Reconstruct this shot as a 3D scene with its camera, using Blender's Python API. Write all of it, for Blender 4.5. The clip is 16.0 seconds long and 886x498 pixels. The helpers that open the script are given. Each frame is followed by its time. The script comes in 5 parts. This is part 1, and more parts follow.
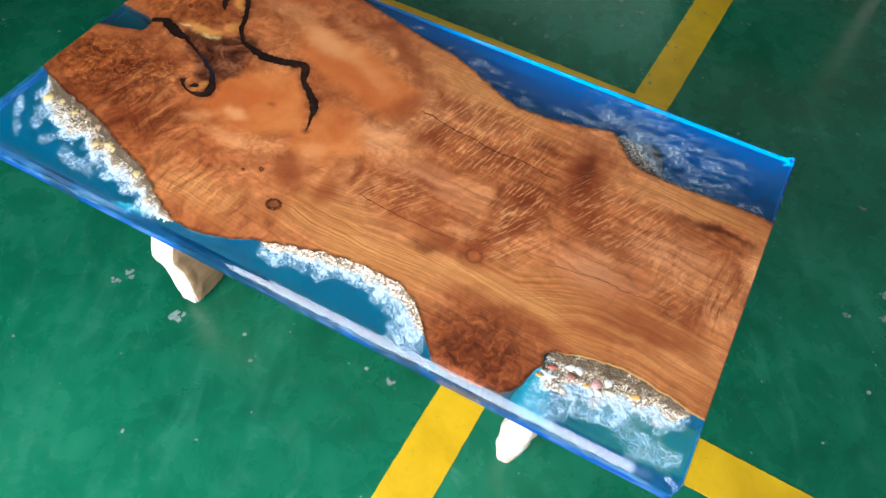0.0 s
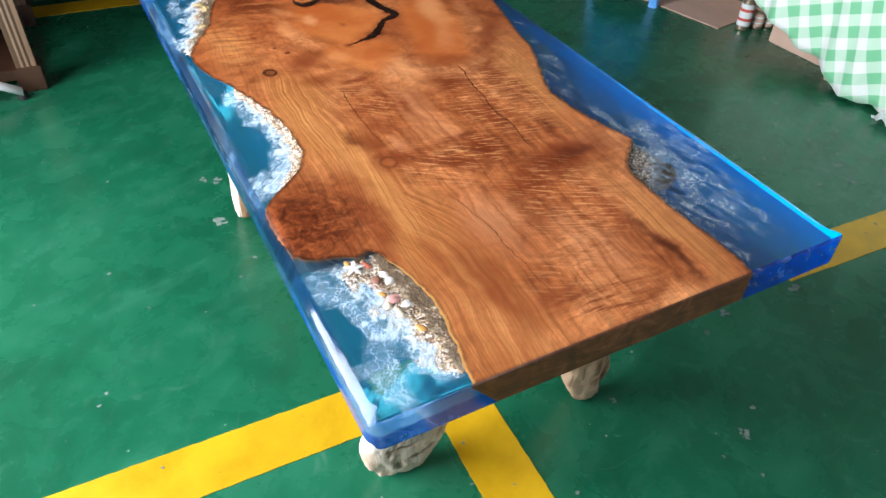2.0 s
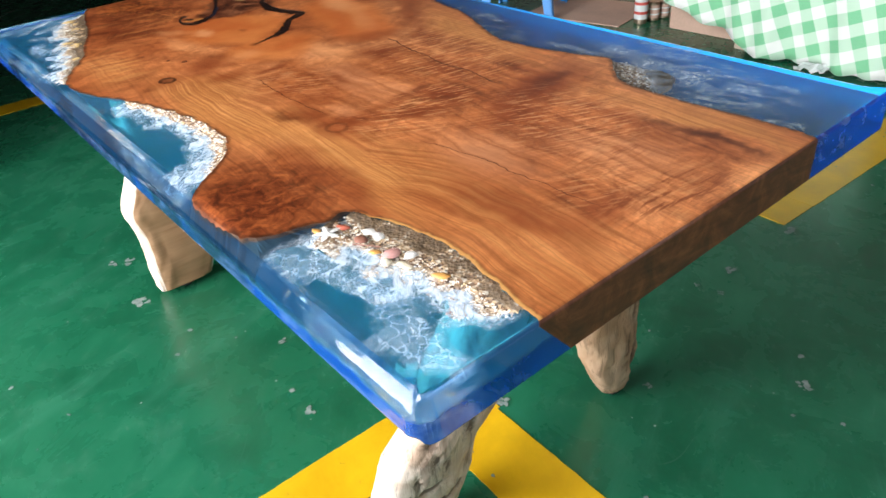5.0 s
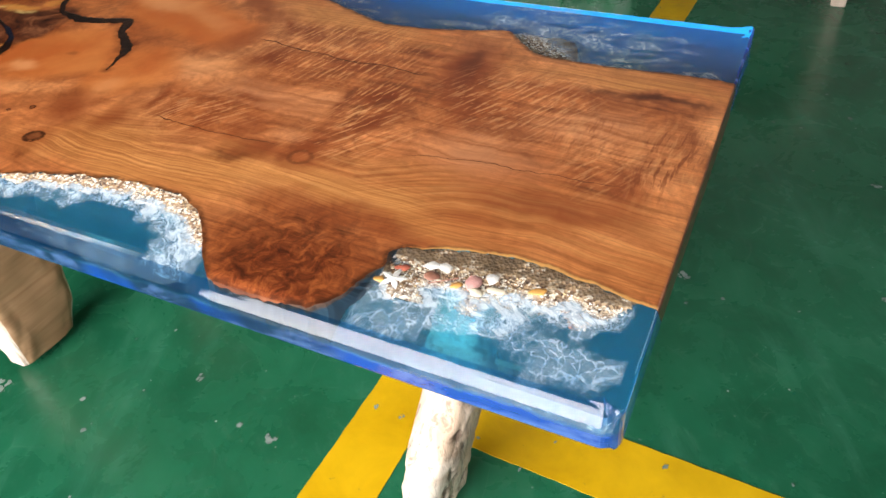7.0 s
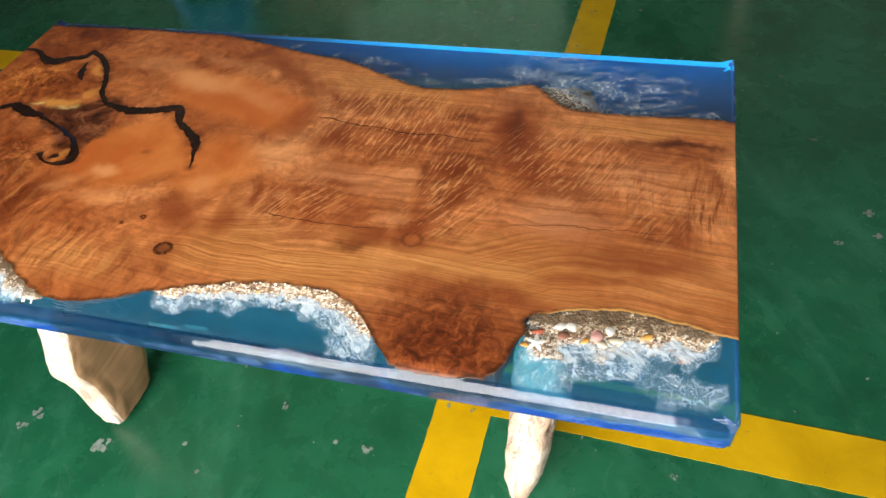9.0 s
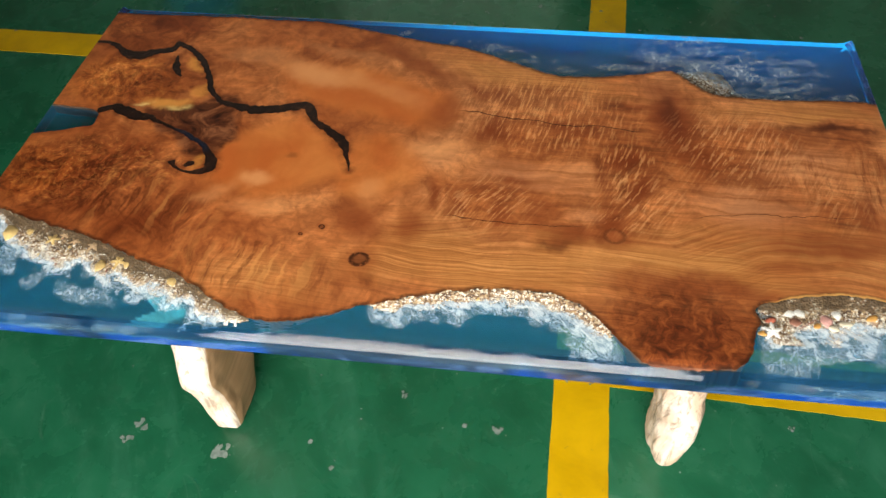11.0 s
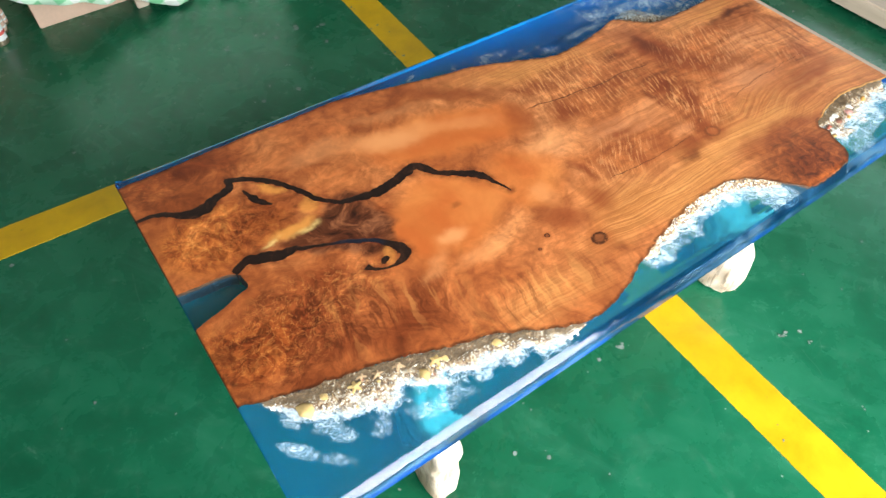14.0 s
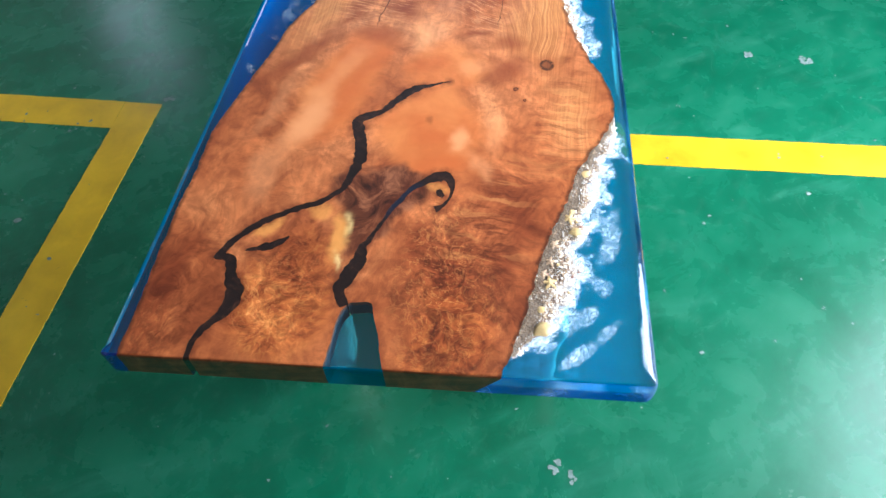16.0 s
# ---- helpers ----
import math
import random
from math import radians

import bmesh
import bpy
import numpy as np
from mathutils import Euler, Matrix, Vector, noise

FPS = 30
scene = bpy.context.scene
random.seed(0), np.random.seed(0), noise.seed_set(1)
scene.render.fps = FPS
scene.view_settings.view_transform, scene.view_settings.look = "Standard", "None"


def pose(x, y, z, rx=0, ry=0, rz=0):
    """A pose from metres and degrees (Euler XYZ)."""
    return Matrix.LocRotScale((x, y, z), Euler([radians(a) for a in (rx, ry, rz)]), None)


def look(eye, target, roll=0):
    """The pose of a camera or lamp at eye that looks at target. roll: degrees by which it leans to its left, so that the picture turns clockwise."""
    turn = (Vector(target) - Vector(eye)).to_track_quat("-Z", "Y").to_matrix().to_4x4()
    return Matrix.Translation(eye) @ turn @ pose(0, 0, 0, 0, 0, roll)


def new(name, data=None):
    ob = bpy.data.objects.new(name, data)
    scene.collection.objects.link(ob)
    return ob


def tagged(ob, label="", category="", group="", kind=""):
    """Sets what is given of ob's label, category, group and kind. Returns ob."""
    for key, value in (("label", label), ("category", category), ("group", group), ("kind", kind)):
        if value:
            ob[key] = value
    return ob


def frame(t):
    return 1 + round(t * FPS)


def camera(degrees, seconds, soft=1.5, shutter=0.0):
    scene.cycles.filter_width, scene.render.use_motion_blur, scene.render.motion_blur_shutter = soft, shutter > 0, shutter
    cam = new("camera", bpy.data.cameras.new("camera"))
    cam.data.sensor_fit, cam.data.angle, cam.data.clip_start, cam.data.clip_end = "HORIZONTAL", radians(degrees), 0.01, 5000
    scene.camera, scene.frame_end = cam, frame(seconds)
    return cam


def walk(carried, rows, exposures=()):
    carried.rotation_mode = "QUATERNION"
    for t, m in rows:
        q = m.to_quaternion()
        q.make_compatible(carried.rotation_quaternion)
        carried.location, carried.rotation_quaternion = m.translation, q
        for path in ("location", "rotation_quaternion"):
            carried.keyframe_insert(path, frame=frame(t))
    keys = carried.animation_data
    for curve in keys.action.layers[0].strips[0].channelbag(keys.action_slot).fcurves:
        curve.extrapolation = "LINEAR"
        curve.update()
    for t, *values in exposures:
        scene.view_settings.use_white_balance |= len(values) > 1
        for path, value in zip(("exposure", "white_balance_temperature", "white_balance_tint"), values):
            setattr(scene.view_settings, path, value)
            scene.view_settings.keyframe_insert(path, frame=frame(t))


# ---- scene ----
EXPO = [(0.0, 0.0, 5600, 5), (1.5, 0.05, 5900, 9), (3.0, 0.15, 5950, 12), (4.0, 0.15, 6100, 12), (6.5, 0.0, 6500, 12), (8.0, -0.25, 6750, 11), (9.0, -0.27, 6850, 10), (11.5, -0.45, 7000, 6), (12.5, -0.05, 6700, 4), (14.5, 0.34, 6050, 3), (16.0, 0.45, 5400, 10)]
cam = camera(65.0, 16.0)

PATH = [
    (0, (1.66, -0.528, 2.048), (1.131, 0.476, 0.401), 0.9),
    (0.5, (1.91, -0.466, 2.0), (1.121, 0.432, 0.396), 0.9),
    (1, (2.103, -0.431, 1.912), (1.055, 0.372, 0.41), -1.6),
    (1.5, (2.315, -0.392, 1.751), (1.111, 0.354, 0.339), 1.7),
    (2, (2.407, -0.202, 1.529), (1.076, 0.549, 0.24), 2.4),
    (2.5, (2.442, -0.071, 1.307), (0.994, 0.617, 0.112), -0.9),
    (3, (2.422, -0.061, 1.224), (0.934, 0.677, 0.11), -0.9),
    (3.5, (2.381, -0.092, 1.198), (0.933, 0.768, 0.118), -2.0),
    (4, (2.335, -0.132, 1.179), (0.907, 0.763, 0.103), -3.7),
    (6.5, (2.05, -0.386, 1.262), (1.109, 0.892, 0.045), -6.0),
    (7, (1.939, -0.419, 1.32), (1.196, 0.906, 0.019), -5.8),
    (7.5, (1.853, -0.464, 1.459), (1.233, 0.84, 0.074), -7.3),
    (8, (1.824, -0.501, 1.576), (1.231, 0.792, 0.17), -7.7),
    (8.5, (1.779, -0.519, 1.625), (1.229, 0.76, 0.19), -9.0),
    (9, (1.699, -0.547, 1.675), (1.194, 0.73, 0.222), -9.3),
    (11.5, (0.985, -0.604, 1.842), (0.882, 0.617, 0.262), -3.6),
    (12, (0.786, -0.63, 1.895), (0.87, 0.594, 0.315), -3.8),
    (12.5, (0.517, -0.677, 1.927), (0.725, 0.555, 0.366), -6.1),
    (13, (0.338, -0.682, 1.942), (0.655, 0.555, 0.403), -4.4),
    (13.5, (0.144, -0.58, 1.971), (0.613, 0.629, 0.449), -5.4),
    (14, (-0.024, -0.444, 1.967), (0.678, 0.589, 0.405), -0.8),
    (14.5, (-0.247, -0.28, 1.942), (0.724, 0.501, 0.377), -0.6),
    (15, (-0.394, -0.097, 1.913), (0.69, 0.466, 0.329), 1.0),
    (15.5, (-0.437, 0.116, 1.9), (0.7, 0.477, 0.295), -0.4),
    (16, (-0.566, 0.288, 1.854), (0.624, 0.439, 0.254), -3.3),
]
walk(cam, [(t, look(eye, target, roll)) for t, eye, target, roll in PATH], EXPO)

# ------------------------------------------------------------------ light
world = bpy.data.worlds.new("world")
world.use_nodes = True
scene.world = world
wn = world.node_tree.nodes
sky = wn.new("ShaderNodeTexSky")
sky.sky_type, sky.sun_disc = "NISHITA", False
sky.sun_elevation, sky.sun_rotation = radians(38), radians(180)
world.node_tree.links.new(sky.outputs[0], wn["Background"].inputs[0])
wn["Background"].inputs[1].default_value = 0.06


def area_lamp(name, eye, target, w, h, watts, colour):
    lamp = bpy.data.lights.new(name, "AREA")
    lamp.shape, lamp.size, lamp.size_y, lamp.energy, lamp.color = "RECTANGLE", w, h, watts, colour
    ob = new(name, lamp)
    ob.matrix_world = look(eye, target)
    return ob


# daylight in the workshop door; both far windows are unseen, added for sheen
door_light = area_lamp("door_daylight", (0.78, -2.33, 1.70), (1.00, 0, 1.45), 2.56, 3.1, 252, (1.0, 0.98, 0.96))
door_light.data.spread = radians(145)
area_lamp("north_fill_daylight", (5.80, 4.36, 2.85), (5.80, 0, 2.85), 1.0, 1.5, 12, (0.94, 0.98, 1.0))
# unseen east window, added so the far wood and floor catch a sheen
area_lamp("east_fill_daylight", (6.36, 1.10, 2.15), (0, 1.10, 2.15), 2.8, 1.9, 40, (0.94, 0.98, 1.0))


# ------------------------------------------------------------------ materials
class Nodes:
    def __init__(self, name):
        self.mat = bpy.data.materials.new(name)
        self.mat.use_nodes = True
        self.t = self.mat.node_tree
        self.bsdf = self.t.nodes["Principled BSDF"]
        self.co = self.t.nodes.new("ShaderNodeTexCoord").outputs["Object"]

    def put(self, socket, value):
        if hasattr(value, "is_linked"):
            self.t.links.new(value, socket)
        elif isinstance(value, (tuple, list)) and len(value) == 3 and socket.type == "RGBA":
            socket.default_value = (*value, 1)
        else:
            socket.default_value = value

    def set(self, **kw):
        for k, v in kw.items():
            self.put(self.bsdf.inputs[k.replace("_", " ")], v)
        return self

    def m(self, op, a, b=0.0, c=0.0, clamp=False):
        n = self.t.nodes.new("ShaderNodeMath")
        n.operation, n.use_clamp = op, clamp
        for i, v in enumerate((a, b, c)):
            self.put(n.inputs[i], v)
        return n.outputs[0]

    def v(self, op, a, b=(0, 0, 0)):
        n = self.t.nodes.new("ShaderNodeVectorMath")
        n.operation = op
        self.put(n.inputs[0], a)
        self.put(n.inputs[1], b)
        return n.outputs["Value" if op in ("LENGTH", "DISTANCE", "DOT_PRODUCT") else "Vector"]

    def map(self, vec, loc=(0, 0, 0), rot=(0, 0, 0), scale=(1, 1, 1)):
        if any(rot):
            first = self.t.nodes.new("ShaderNodeMapping")
            self.put(first.inputs[0], vec)
            first.inputs[2].default_value = [radians(a) for a in rot]
            vec, rot = first.outputs[0], (0, 0, 0)
        n = self.t.nodes.new("ShaderNodeMapping")
        self.put(n.inputs[0], vec)
        n.inputs[1].default_value, n.inputs[2].default_value, n.inputs[3].default_value = loc, [radians(a) for a in rot], scale
        return n.outputs[0]

    def noise(self, vec, scale, detail=4, rough=0.55, distort=0.0, colour=False):
        n = self.t.nodes.new("ShaderNodeTexNoise")
        self.put(n.inputs["Vector"], vec)
        for k, v in (("Scale", scale), ("Detail", detail), ("Roughness", rough), ("Distortion", distort)):
            n.inputs[k].default_value = v
        return n.outputs["Color" if colour else "Fac"]

    def voronoi(self, vec, scale, feature="F1", colour=False, rand=1.0):
        n = self.t.nodes.new("ShaderNodeTexVoronoi")
        n.feature = feature
        self.put(n.inputs["Vector"], vec)
        n.inputs["Scale"].default_value = scale
        n.inputs["Randomness"].default_value = rand
        return n.outputs["Color" if colour else "Distance"]

    def step(self, x, lo, hi):
        n = self.t.nodes.new("ShaderNodeMapRange")
        n.interpolation_type = "SMOOTHSTEP"
        self.put(n.inputs[0], x)
        for i, v in zip((1, 2, 3, 4), (lo, hi, 0.0, 1.0) if lo < hi else (hi, lo, 1.0, 0.0)):
            n.inputs[i].default_value = v
        return n.outputs[0]

    def mix(self, f, a, b, mode="MIX"):
        n = self.t.nodes.new("ShaderNodeMix")
        n.data_type, n.blend_type = "RGBA", mode
        self.put(n.inputs[0], f)
        self.put(n.inputs[6], a)
        self.put(n.inputs[7], b)
        return n.outputs[2]

    def ramp(self, f, stops):
        n = self.t.nodes.new("ShaderNodeValToRGB")
        e = n.color_ramp.elements
        while len(e) < len(stops):
            e.new(0.5)
        for el, (p, c) in zip(e, stops):
            el.position, el.color = p, (*c, 1)
        self.put(n.inputs[0], f)
        return n.outputs[0]

    def bump(self, h, strength=0.2, dist=0.002):
        n = self.t.nodes.new("ShaderNodeBump")
        n.inputs["Strength"].default_value, n.inputs["Distance"].default_value = strength, dist
        self.put(n.inputs["Height"], h)
        self.put(self.bsdf.inputs["Normal"], n.outputs[0])
        return self

    def attr(self, name):
        n = self.t.nodes.new("ShaderNodeAttribute")
        n.attribute_name = name
        return n.outputs["Fac"]

    def rand(self):
        return self.t.nodes.new("ShaderNodeObjectInfo").outputs["Random"]

    def island(self):
        return self.t.nodes.new("ShaderNodeNewGeometry").outputs["Random Per Island"]


def plain(name, colour, rough=0.5, spread=0.15, scale=12.0, bump=0.1, metal=0.0, coat=0.0):
    """Paint, plastic or the like: one colour, mottled at two scales."""
    n = Nodes(name)
    k = n.m("ADD", n.m("MULTIPLY", n.noise(n.co, scale), 0.6), n.m("MULTIPLY", n.noise(n.co, scale * 9), 0.4))
    lo = tuple(c * (1 - spread) for c in colour)
    hi = tuple(min(1, c * (1 + spread)) for c in colour)
    n.set(Base_Color=n.ramp(k, [(0.3, lo), (0.7, hi)]), Roughness=n.m("ADD", rough - 0.05, n.m("MULTIPLY", k, 0.1)), Metallic=metal, Coat_Weight=coat)
    n.bump(n.noise(n.co, scale * 9), bump, 0.001)
    return n.mat


def floor_paint():
    n = Nodes("green_epoxy_floor")
    big = n.noise(n.co, 1.1, 5, 0.6, 0.6)
    mid = n.noise(n.co, 6.0, 6, 0.65, 0.4)
    col = n.ramp(n.m("ADD", n.m("MULTIPLY", big, 0.55), n.m("MULTIPLY", mid, 0.45)),
                 [(0.34, (0.007, 0.080, 0.036)), (0.52, (0.012, 0.135, 0.064)), (0.70, (0.028, 0.195, 0.100))])
    smear = n.noise(n.map(n.co, (2, 5, 0), (0, 0, 64), (1.2, 5.0, 1)), 1.5, 6, 0.68, 0.5)
    col = n.mix(n.m("MULTIPLY", n.step(smear, 0.50, 0.72), 0.30), col, (0.060, 0.25, 0.155))
    dust = n.noise(n.map(n.co, (1, 8, 0), (0, 0, 35), (1.0, 1.5, 1)), 11.0, 9, 0.76, 0.3)
    col = n.mix(n.m("MULTIPLY", n.step(dust, 0.50, 0.70), 0.20), col, (0.085, 0.27, 0.165))
    col = n.mix(n.m("MULTIPLY", n.step(dust, 0.46, 0.34), 0.14), col, (0.004, 0.052, 0.026))
    # pale scuffs, drips and hairline scratches
    scuff = n.step(n.noise(n.map(n.co, (3, 1, 0), (0, 0, 25), (1, 1.6, 1)), 9, 6, 0.72, 1.0), 0.63, 0.74)
    col = n.mix(n.m("MULTIPLY", scuff, 0.22), col, (0.20, 0.36, 0.28))
    for ang, sc, w in ((20, 3.0, 0.0022), (-52, 2.2, 0.0016), (78, 2.7, 0.0020)):
        warp = n.v("ADD", n.map(n.co, (0, 0, 0), (0, 0, ang), (sc, sc * 0.25, 1)), n.noise(n.co, 1.7, 2, 0.5, 0, True))
        edge = n.voronoi(warp, 1.6, "DISTANCE_TO_EDGE")
        line = n.m("MULTIPLY", n.step(edge, w * 3.2, 0.0), n.step(n.noise(n.co, 2.5 + sc), 0.54, 0.62))
        col = n.mix(n.m("MULTIPLY", line, 0.08), col, (0.25, 0.42, 0.34))
    dots = n.m("MULTIPLY", n.step(n.voronoi(n.co, 15.0), 0.055, 0.02), n.step(n.noise(n.co, 3.3), 0.47, 0.60))
    col = n.mix(n.m("MULTIPLY", dots, 0.75), col, (0.55, 0.62, 0.56))
    n.set(Base_Color=col, Roughness=n.m("ADD", 0.16, n.m("MULTIPLY", mid, 0.22)), Specular_IOR_Level=0.5)
    return n.bump(n.noise(n.co, 3.0, 3, 0.5), 0.05, 0.004).mat


def line_paint():
    n = Nodes("yellow_line_paint")
    mid = n.noise(n.co, 7.0, 5, 0.6, 0.3)
    col = n.ramp(mid, [(0.3, (0.58, 0.335, 0.003)), (0.7, (0.79, 0.485, 0.006))])
    worn = n.step(n.noise(n.co, 21.0, 6, 0.7, 0.5), 0.64, 0.72)
    col = n.mix(n.m("MULTIPLY", worn, 0.5), col, (0.16, 0.14, 0.06))
    n.set(Base_Color=col, Roughness=n.m("ADD", 0.25, n.m("MULTIPLY", mid, 0.2)))
    return n.bump(mid, 0.08, 0.002).mat


def slab_wood():
    """Figured walnut-red burl slab under a clear glossy coat."""
    n = Nodes("figured_slab_wood")
    p = n.co
    sep = n.t.nodes.new("ShaderNodeSeparateXYZ")
    n.put(sep.inputs[0], p)
    x, y = sep.outputs[0], sep.outputs[1]
    wob = n.v("SUBTRACT", n.noise(p, 3.2, 3, 0.5, 0.3, True), (0.5, 0.5, 0.5))
    fine = n.v("SUBTRACT", n.noise(p, 15.0, 3, 0.55, 0.0, True), (0.5, 0.5, 0.5))
    q = n.v("ADD", p, n.v("MULTIPLY", wob, (0.16, 0.16, 0.0)))
    q2 = n.v("ADD", q, n.v("MULTIPLY", fine, (0.035, 0.035, 0.0)))

    qs = n.v("ADD", p, n.v("MULTIPLY", wob, (0.05, 0.05, 0.0)))
    qb = n.v("ADD", qs, n.v("MULTIPLY", fine, (0.030, 0.030, 0.0)))

    def tinge(under, over, amount):
        return n.mix(amount, under, over, "MULTIPLY")

    # long grain, fine lines, soft clouds and mottles
    grain = n.noise(n.map(qb, (0, 0, 0), (0, 0, 3), (1.1, 20, 1)), 2.6, 5, 0.6, 0.25)
    lines = n.noise(n.map(qs, (7, 3, 0), (0, 0, 3), (0.9, 75, 1)), 3.0, 3, 0.65, 0.1)
    cloud = n.noise(q2, 3.4, 5, 0.60, 0.8)
    swirl = n.noise(q2, 10.0, 5, 0.65, 2.2)
    mott = n.noise(qb, 26.0, 5, 0.70, 0.8)
    # the short streaks of the curl, and the fan at the left
    curl = n.noise(n.map(qs, (1, 2, 0), (0, 0, -76), (24, 170, 1)), 1.0, 3, 0.6, 0.15)
    sweep = n.noise(n.map(qs, (3, 2, 0), (0, 0, -60), (24, 190, 1)), 1.0, 3, 0.6, 0.12)
    bars = n.noise(n.map(qs, (2, 6, 0), (0, 0, -88), (14, 95, 1)), 1.0, 4, 0.6, 0.15)
    fan = n.noise(n.map(qb, (5, 2, 0), (0, 0, -80), (6, 44, 1)), 1.0, 5, 0.62, 0.4)

    col = n.ramp(cloud, [(0.34, (0.36, 0.118, 0.036)), (0.45, (0.45, 0.165, 0.056)), (0.55, (0.53, 0.218, 0.084)), (0.66, (0.62, 0.285, 0.124))])
    left = n.step(x, 1.00, 0.45)
    col = n.mix(n.m("MULTIPLY", left, 0.40), col, n.ramp(cloud, [(0.35, (0.26, 0.062, 0.013)), (0.50, (0.46, 0.138, 0.034)), (0.64, (0.62, 0.235, 0.070))]))
    # grain: fine at the right and along the front edge
    g = n.ramp(grain, [(0.34, (0.62, 0.56, 0.50)), (0.50, (1.0, 1.0, 1.0)), (0.66, (1.22, 1.25, 1.28))])
    col = tinge(col, g, n.m("ADD", n.m("MULTIPLY", n.step(x, 0.85, 1.35), 0.42), 0.16))
    l = n.ramp(lines, [(0.36, (0.52, 0.45, 0.40)), (0.5, (1, 1, 1)), (0.64, (1.22, 1.25, 1.25))])
    front = n.m("MULTIPLY", n.step(y, 0.34, 0.16), n.step(x, 0.60, 0.95))
    col = tinge(col, l, n.m("ADD", n.m("MULTIPLY", front, 0.42), n.m("MULTIPLY", n.step(x, 0.8, 1.5), 0.22)))
    # broad reddish and dark patches of the figure
    tone = n.ramp(n.noise(qb, 7.5, 4, 0.6, 1.0), [(0.38, (0.60, 0.50, 0.43)), (0.5, (1, 1, 1)), (0.62, (1.24, 1.30, 1.34))])
    col = tinge(col, tone, 0.42)
    s = n.ramp(swirl, [(0.38, (0.62, 0.52, 0.46)), (0.50, (1, 1, 1)), (0.62, (1.22, 1.26, 1.26))])
    col = tinge(col, s, 0.42)
    m2 = n.ramp(mott, [(0.38, (0.68, 0.60, 0.54)), (0.50, (1, 1, 1)), (0.62, (1.20, 1.23, 1.22))])
    col = tinge(col, m2, 0.42)
    # fine dark growth lines that flow round the figure
    field = n.noise(n.map(n.v("ADD", p, n.v("MULTIPLY", wob, (0.14, 0.14, 0))), (2, 1, 0), (0, 0, 0), (0.55, 1.5, 1)), 2.6, 3, 0.5, 0.4)
    wave = n.m("SINE", n.m("ADD", n.m("MULTIPLY", field, 330.0), n.m("MULTIPLY", mott, 3.5)))
    thin = n.m("MULTIPLY", n.step(wave, 0.35, 1.0), n.step(n.noise(p, 6.5, 4, 0.6), 0.40, 0.62))
    col = n.mix(n.m("MULTIPLY", thin, 0.12), col, (0.185, 0.050, 0.015))
    # year lines that run along the front live edge, golden between dark
    along = n.t.nodes.new("ShaderNodeCombineXYZ")
    n.put(along.inputs[0], x)
    n.put(along.inputs[1], n.m("ADD", n.attr("edge_run"), n.m("MULTIPLY", n.m("SUBTRACT", n.noise(p, 5.0, 3, 0.5), 0.5), 0.05)))
    run = n.noise(n.map(along.outputs[0], (0, 0, 0), (0, 0, 0), (1.6, 60, 1)), 1.0, 5, 0.72, 0.1)
    hairs = n.noise(n.map(along.outputs[0], (4, 0, 0), (0, 0, 0), (2.2, 210, 1)), 1.0, 3, 0.6, 0.1)
    zone = n.attr("run_zone")
    col = n.mix(n.m("MULTIPLY", zone, 0.62), col, n.ramp(run, [(0.34, (0.30, 0.098, 0.028)), (0.46, (0.47, 0.190, 0.060)), (0.56, (0.58, 0.280, 0.098)), (0.70, (0.67, 0.375, 0.160))]))
    col = n.mix(n.m("MULTIPLY", n.m("MULTIPLY", n.step(hairs, 0.47, 0.34), zone), 0.38), col, (0.26, 0.078, 0.022))
    # sapwood, pale wood, smooth orange heartwood with rings
    col = n.mix(n.attr("sapwood"), col, n.ramp(lines, [(0.38, (0.46, 0.195, 0.060)), (0.50, (0.58, 0.280, 0.092)), (0.62, (0.67, 0.365, 0.145))]))
    col = n.mix(n.attr("pale_wood"), col, n.ramp(grain, [(0.38, (0.50, 0.210, 0.090)), (0.60, (0.68, 0.345, 0.180))]))
    hcol = n.mix(n.step(n.noise(q, 6, 3), 0.38, 0.66), (0.54, 0.160, 0.034), (0.64, 0.245, 0.070))
    hd = n.v("LENGTH", n.map(n.v("SUBTRACT", q, (0.60, 0.44, 0.75)), (0, 0, 0), (0, 0, 12), (1, 1.2, 0)))
    rings = n.m("ADD", 0.5, n.m("MULTIPLY", n.m("SINE", n.m("MULTIPLY", hd, 75.0)), 0.5))
    hcol = n.mix(n.m("MULTIPLY", rings, 0.16), hcol, (0.66, 0.29, 0.085))
    col = n.mix(n.attr("heartwood"), col, hcol)
    # paler heartwood, with the soft glare on the tabletop painted in
    col = n.mix(n.attr("pale_heart_and_glare"), col, (0.72, 0.360, 0.165))
    # reddish brown and dark figure
    col = n.mix(n.m("MULTIPLY", n.attr("red_figure"), n.step(n.m("ADD", mott, n.m("MULTIPLY", swirl, 0.6)), 0.62, 0.98)), col, (0.33, 0.085, 0.022))
    col = n.mix(n.attr("red_figure"), col, (0.225, 0.050, 0.011))
    col = n.mix(n.attr("dark_figure"), col, (0.115, 0.028, 0.008))
    # curl streaks and sweeping marks, their shifting sheen painted fixed; the left-end fan
    for name, f, hi, a, lo, z in (("curl_zone", curl, (0.74, 0.41, 0.185), 0.52, (0.24, 0.062, 0.016), 0.44),
                                  ("sweep_zone", sweep, (0.74, 0.43, 0.215), 0.44, (0.25, 0.064, 0.018), 0.34),
                                  ("bar_zone", bars, (0.70, 0.39, 0.180), 0.30, (0.22, 0.055, 0.016), 0.62),
                                  ("fan_zone", fan, (0.72, 0.38, 0.140), 0.42, (0.160, 0.040, 0.010), 0.58)):
        zone = n.attr(name)
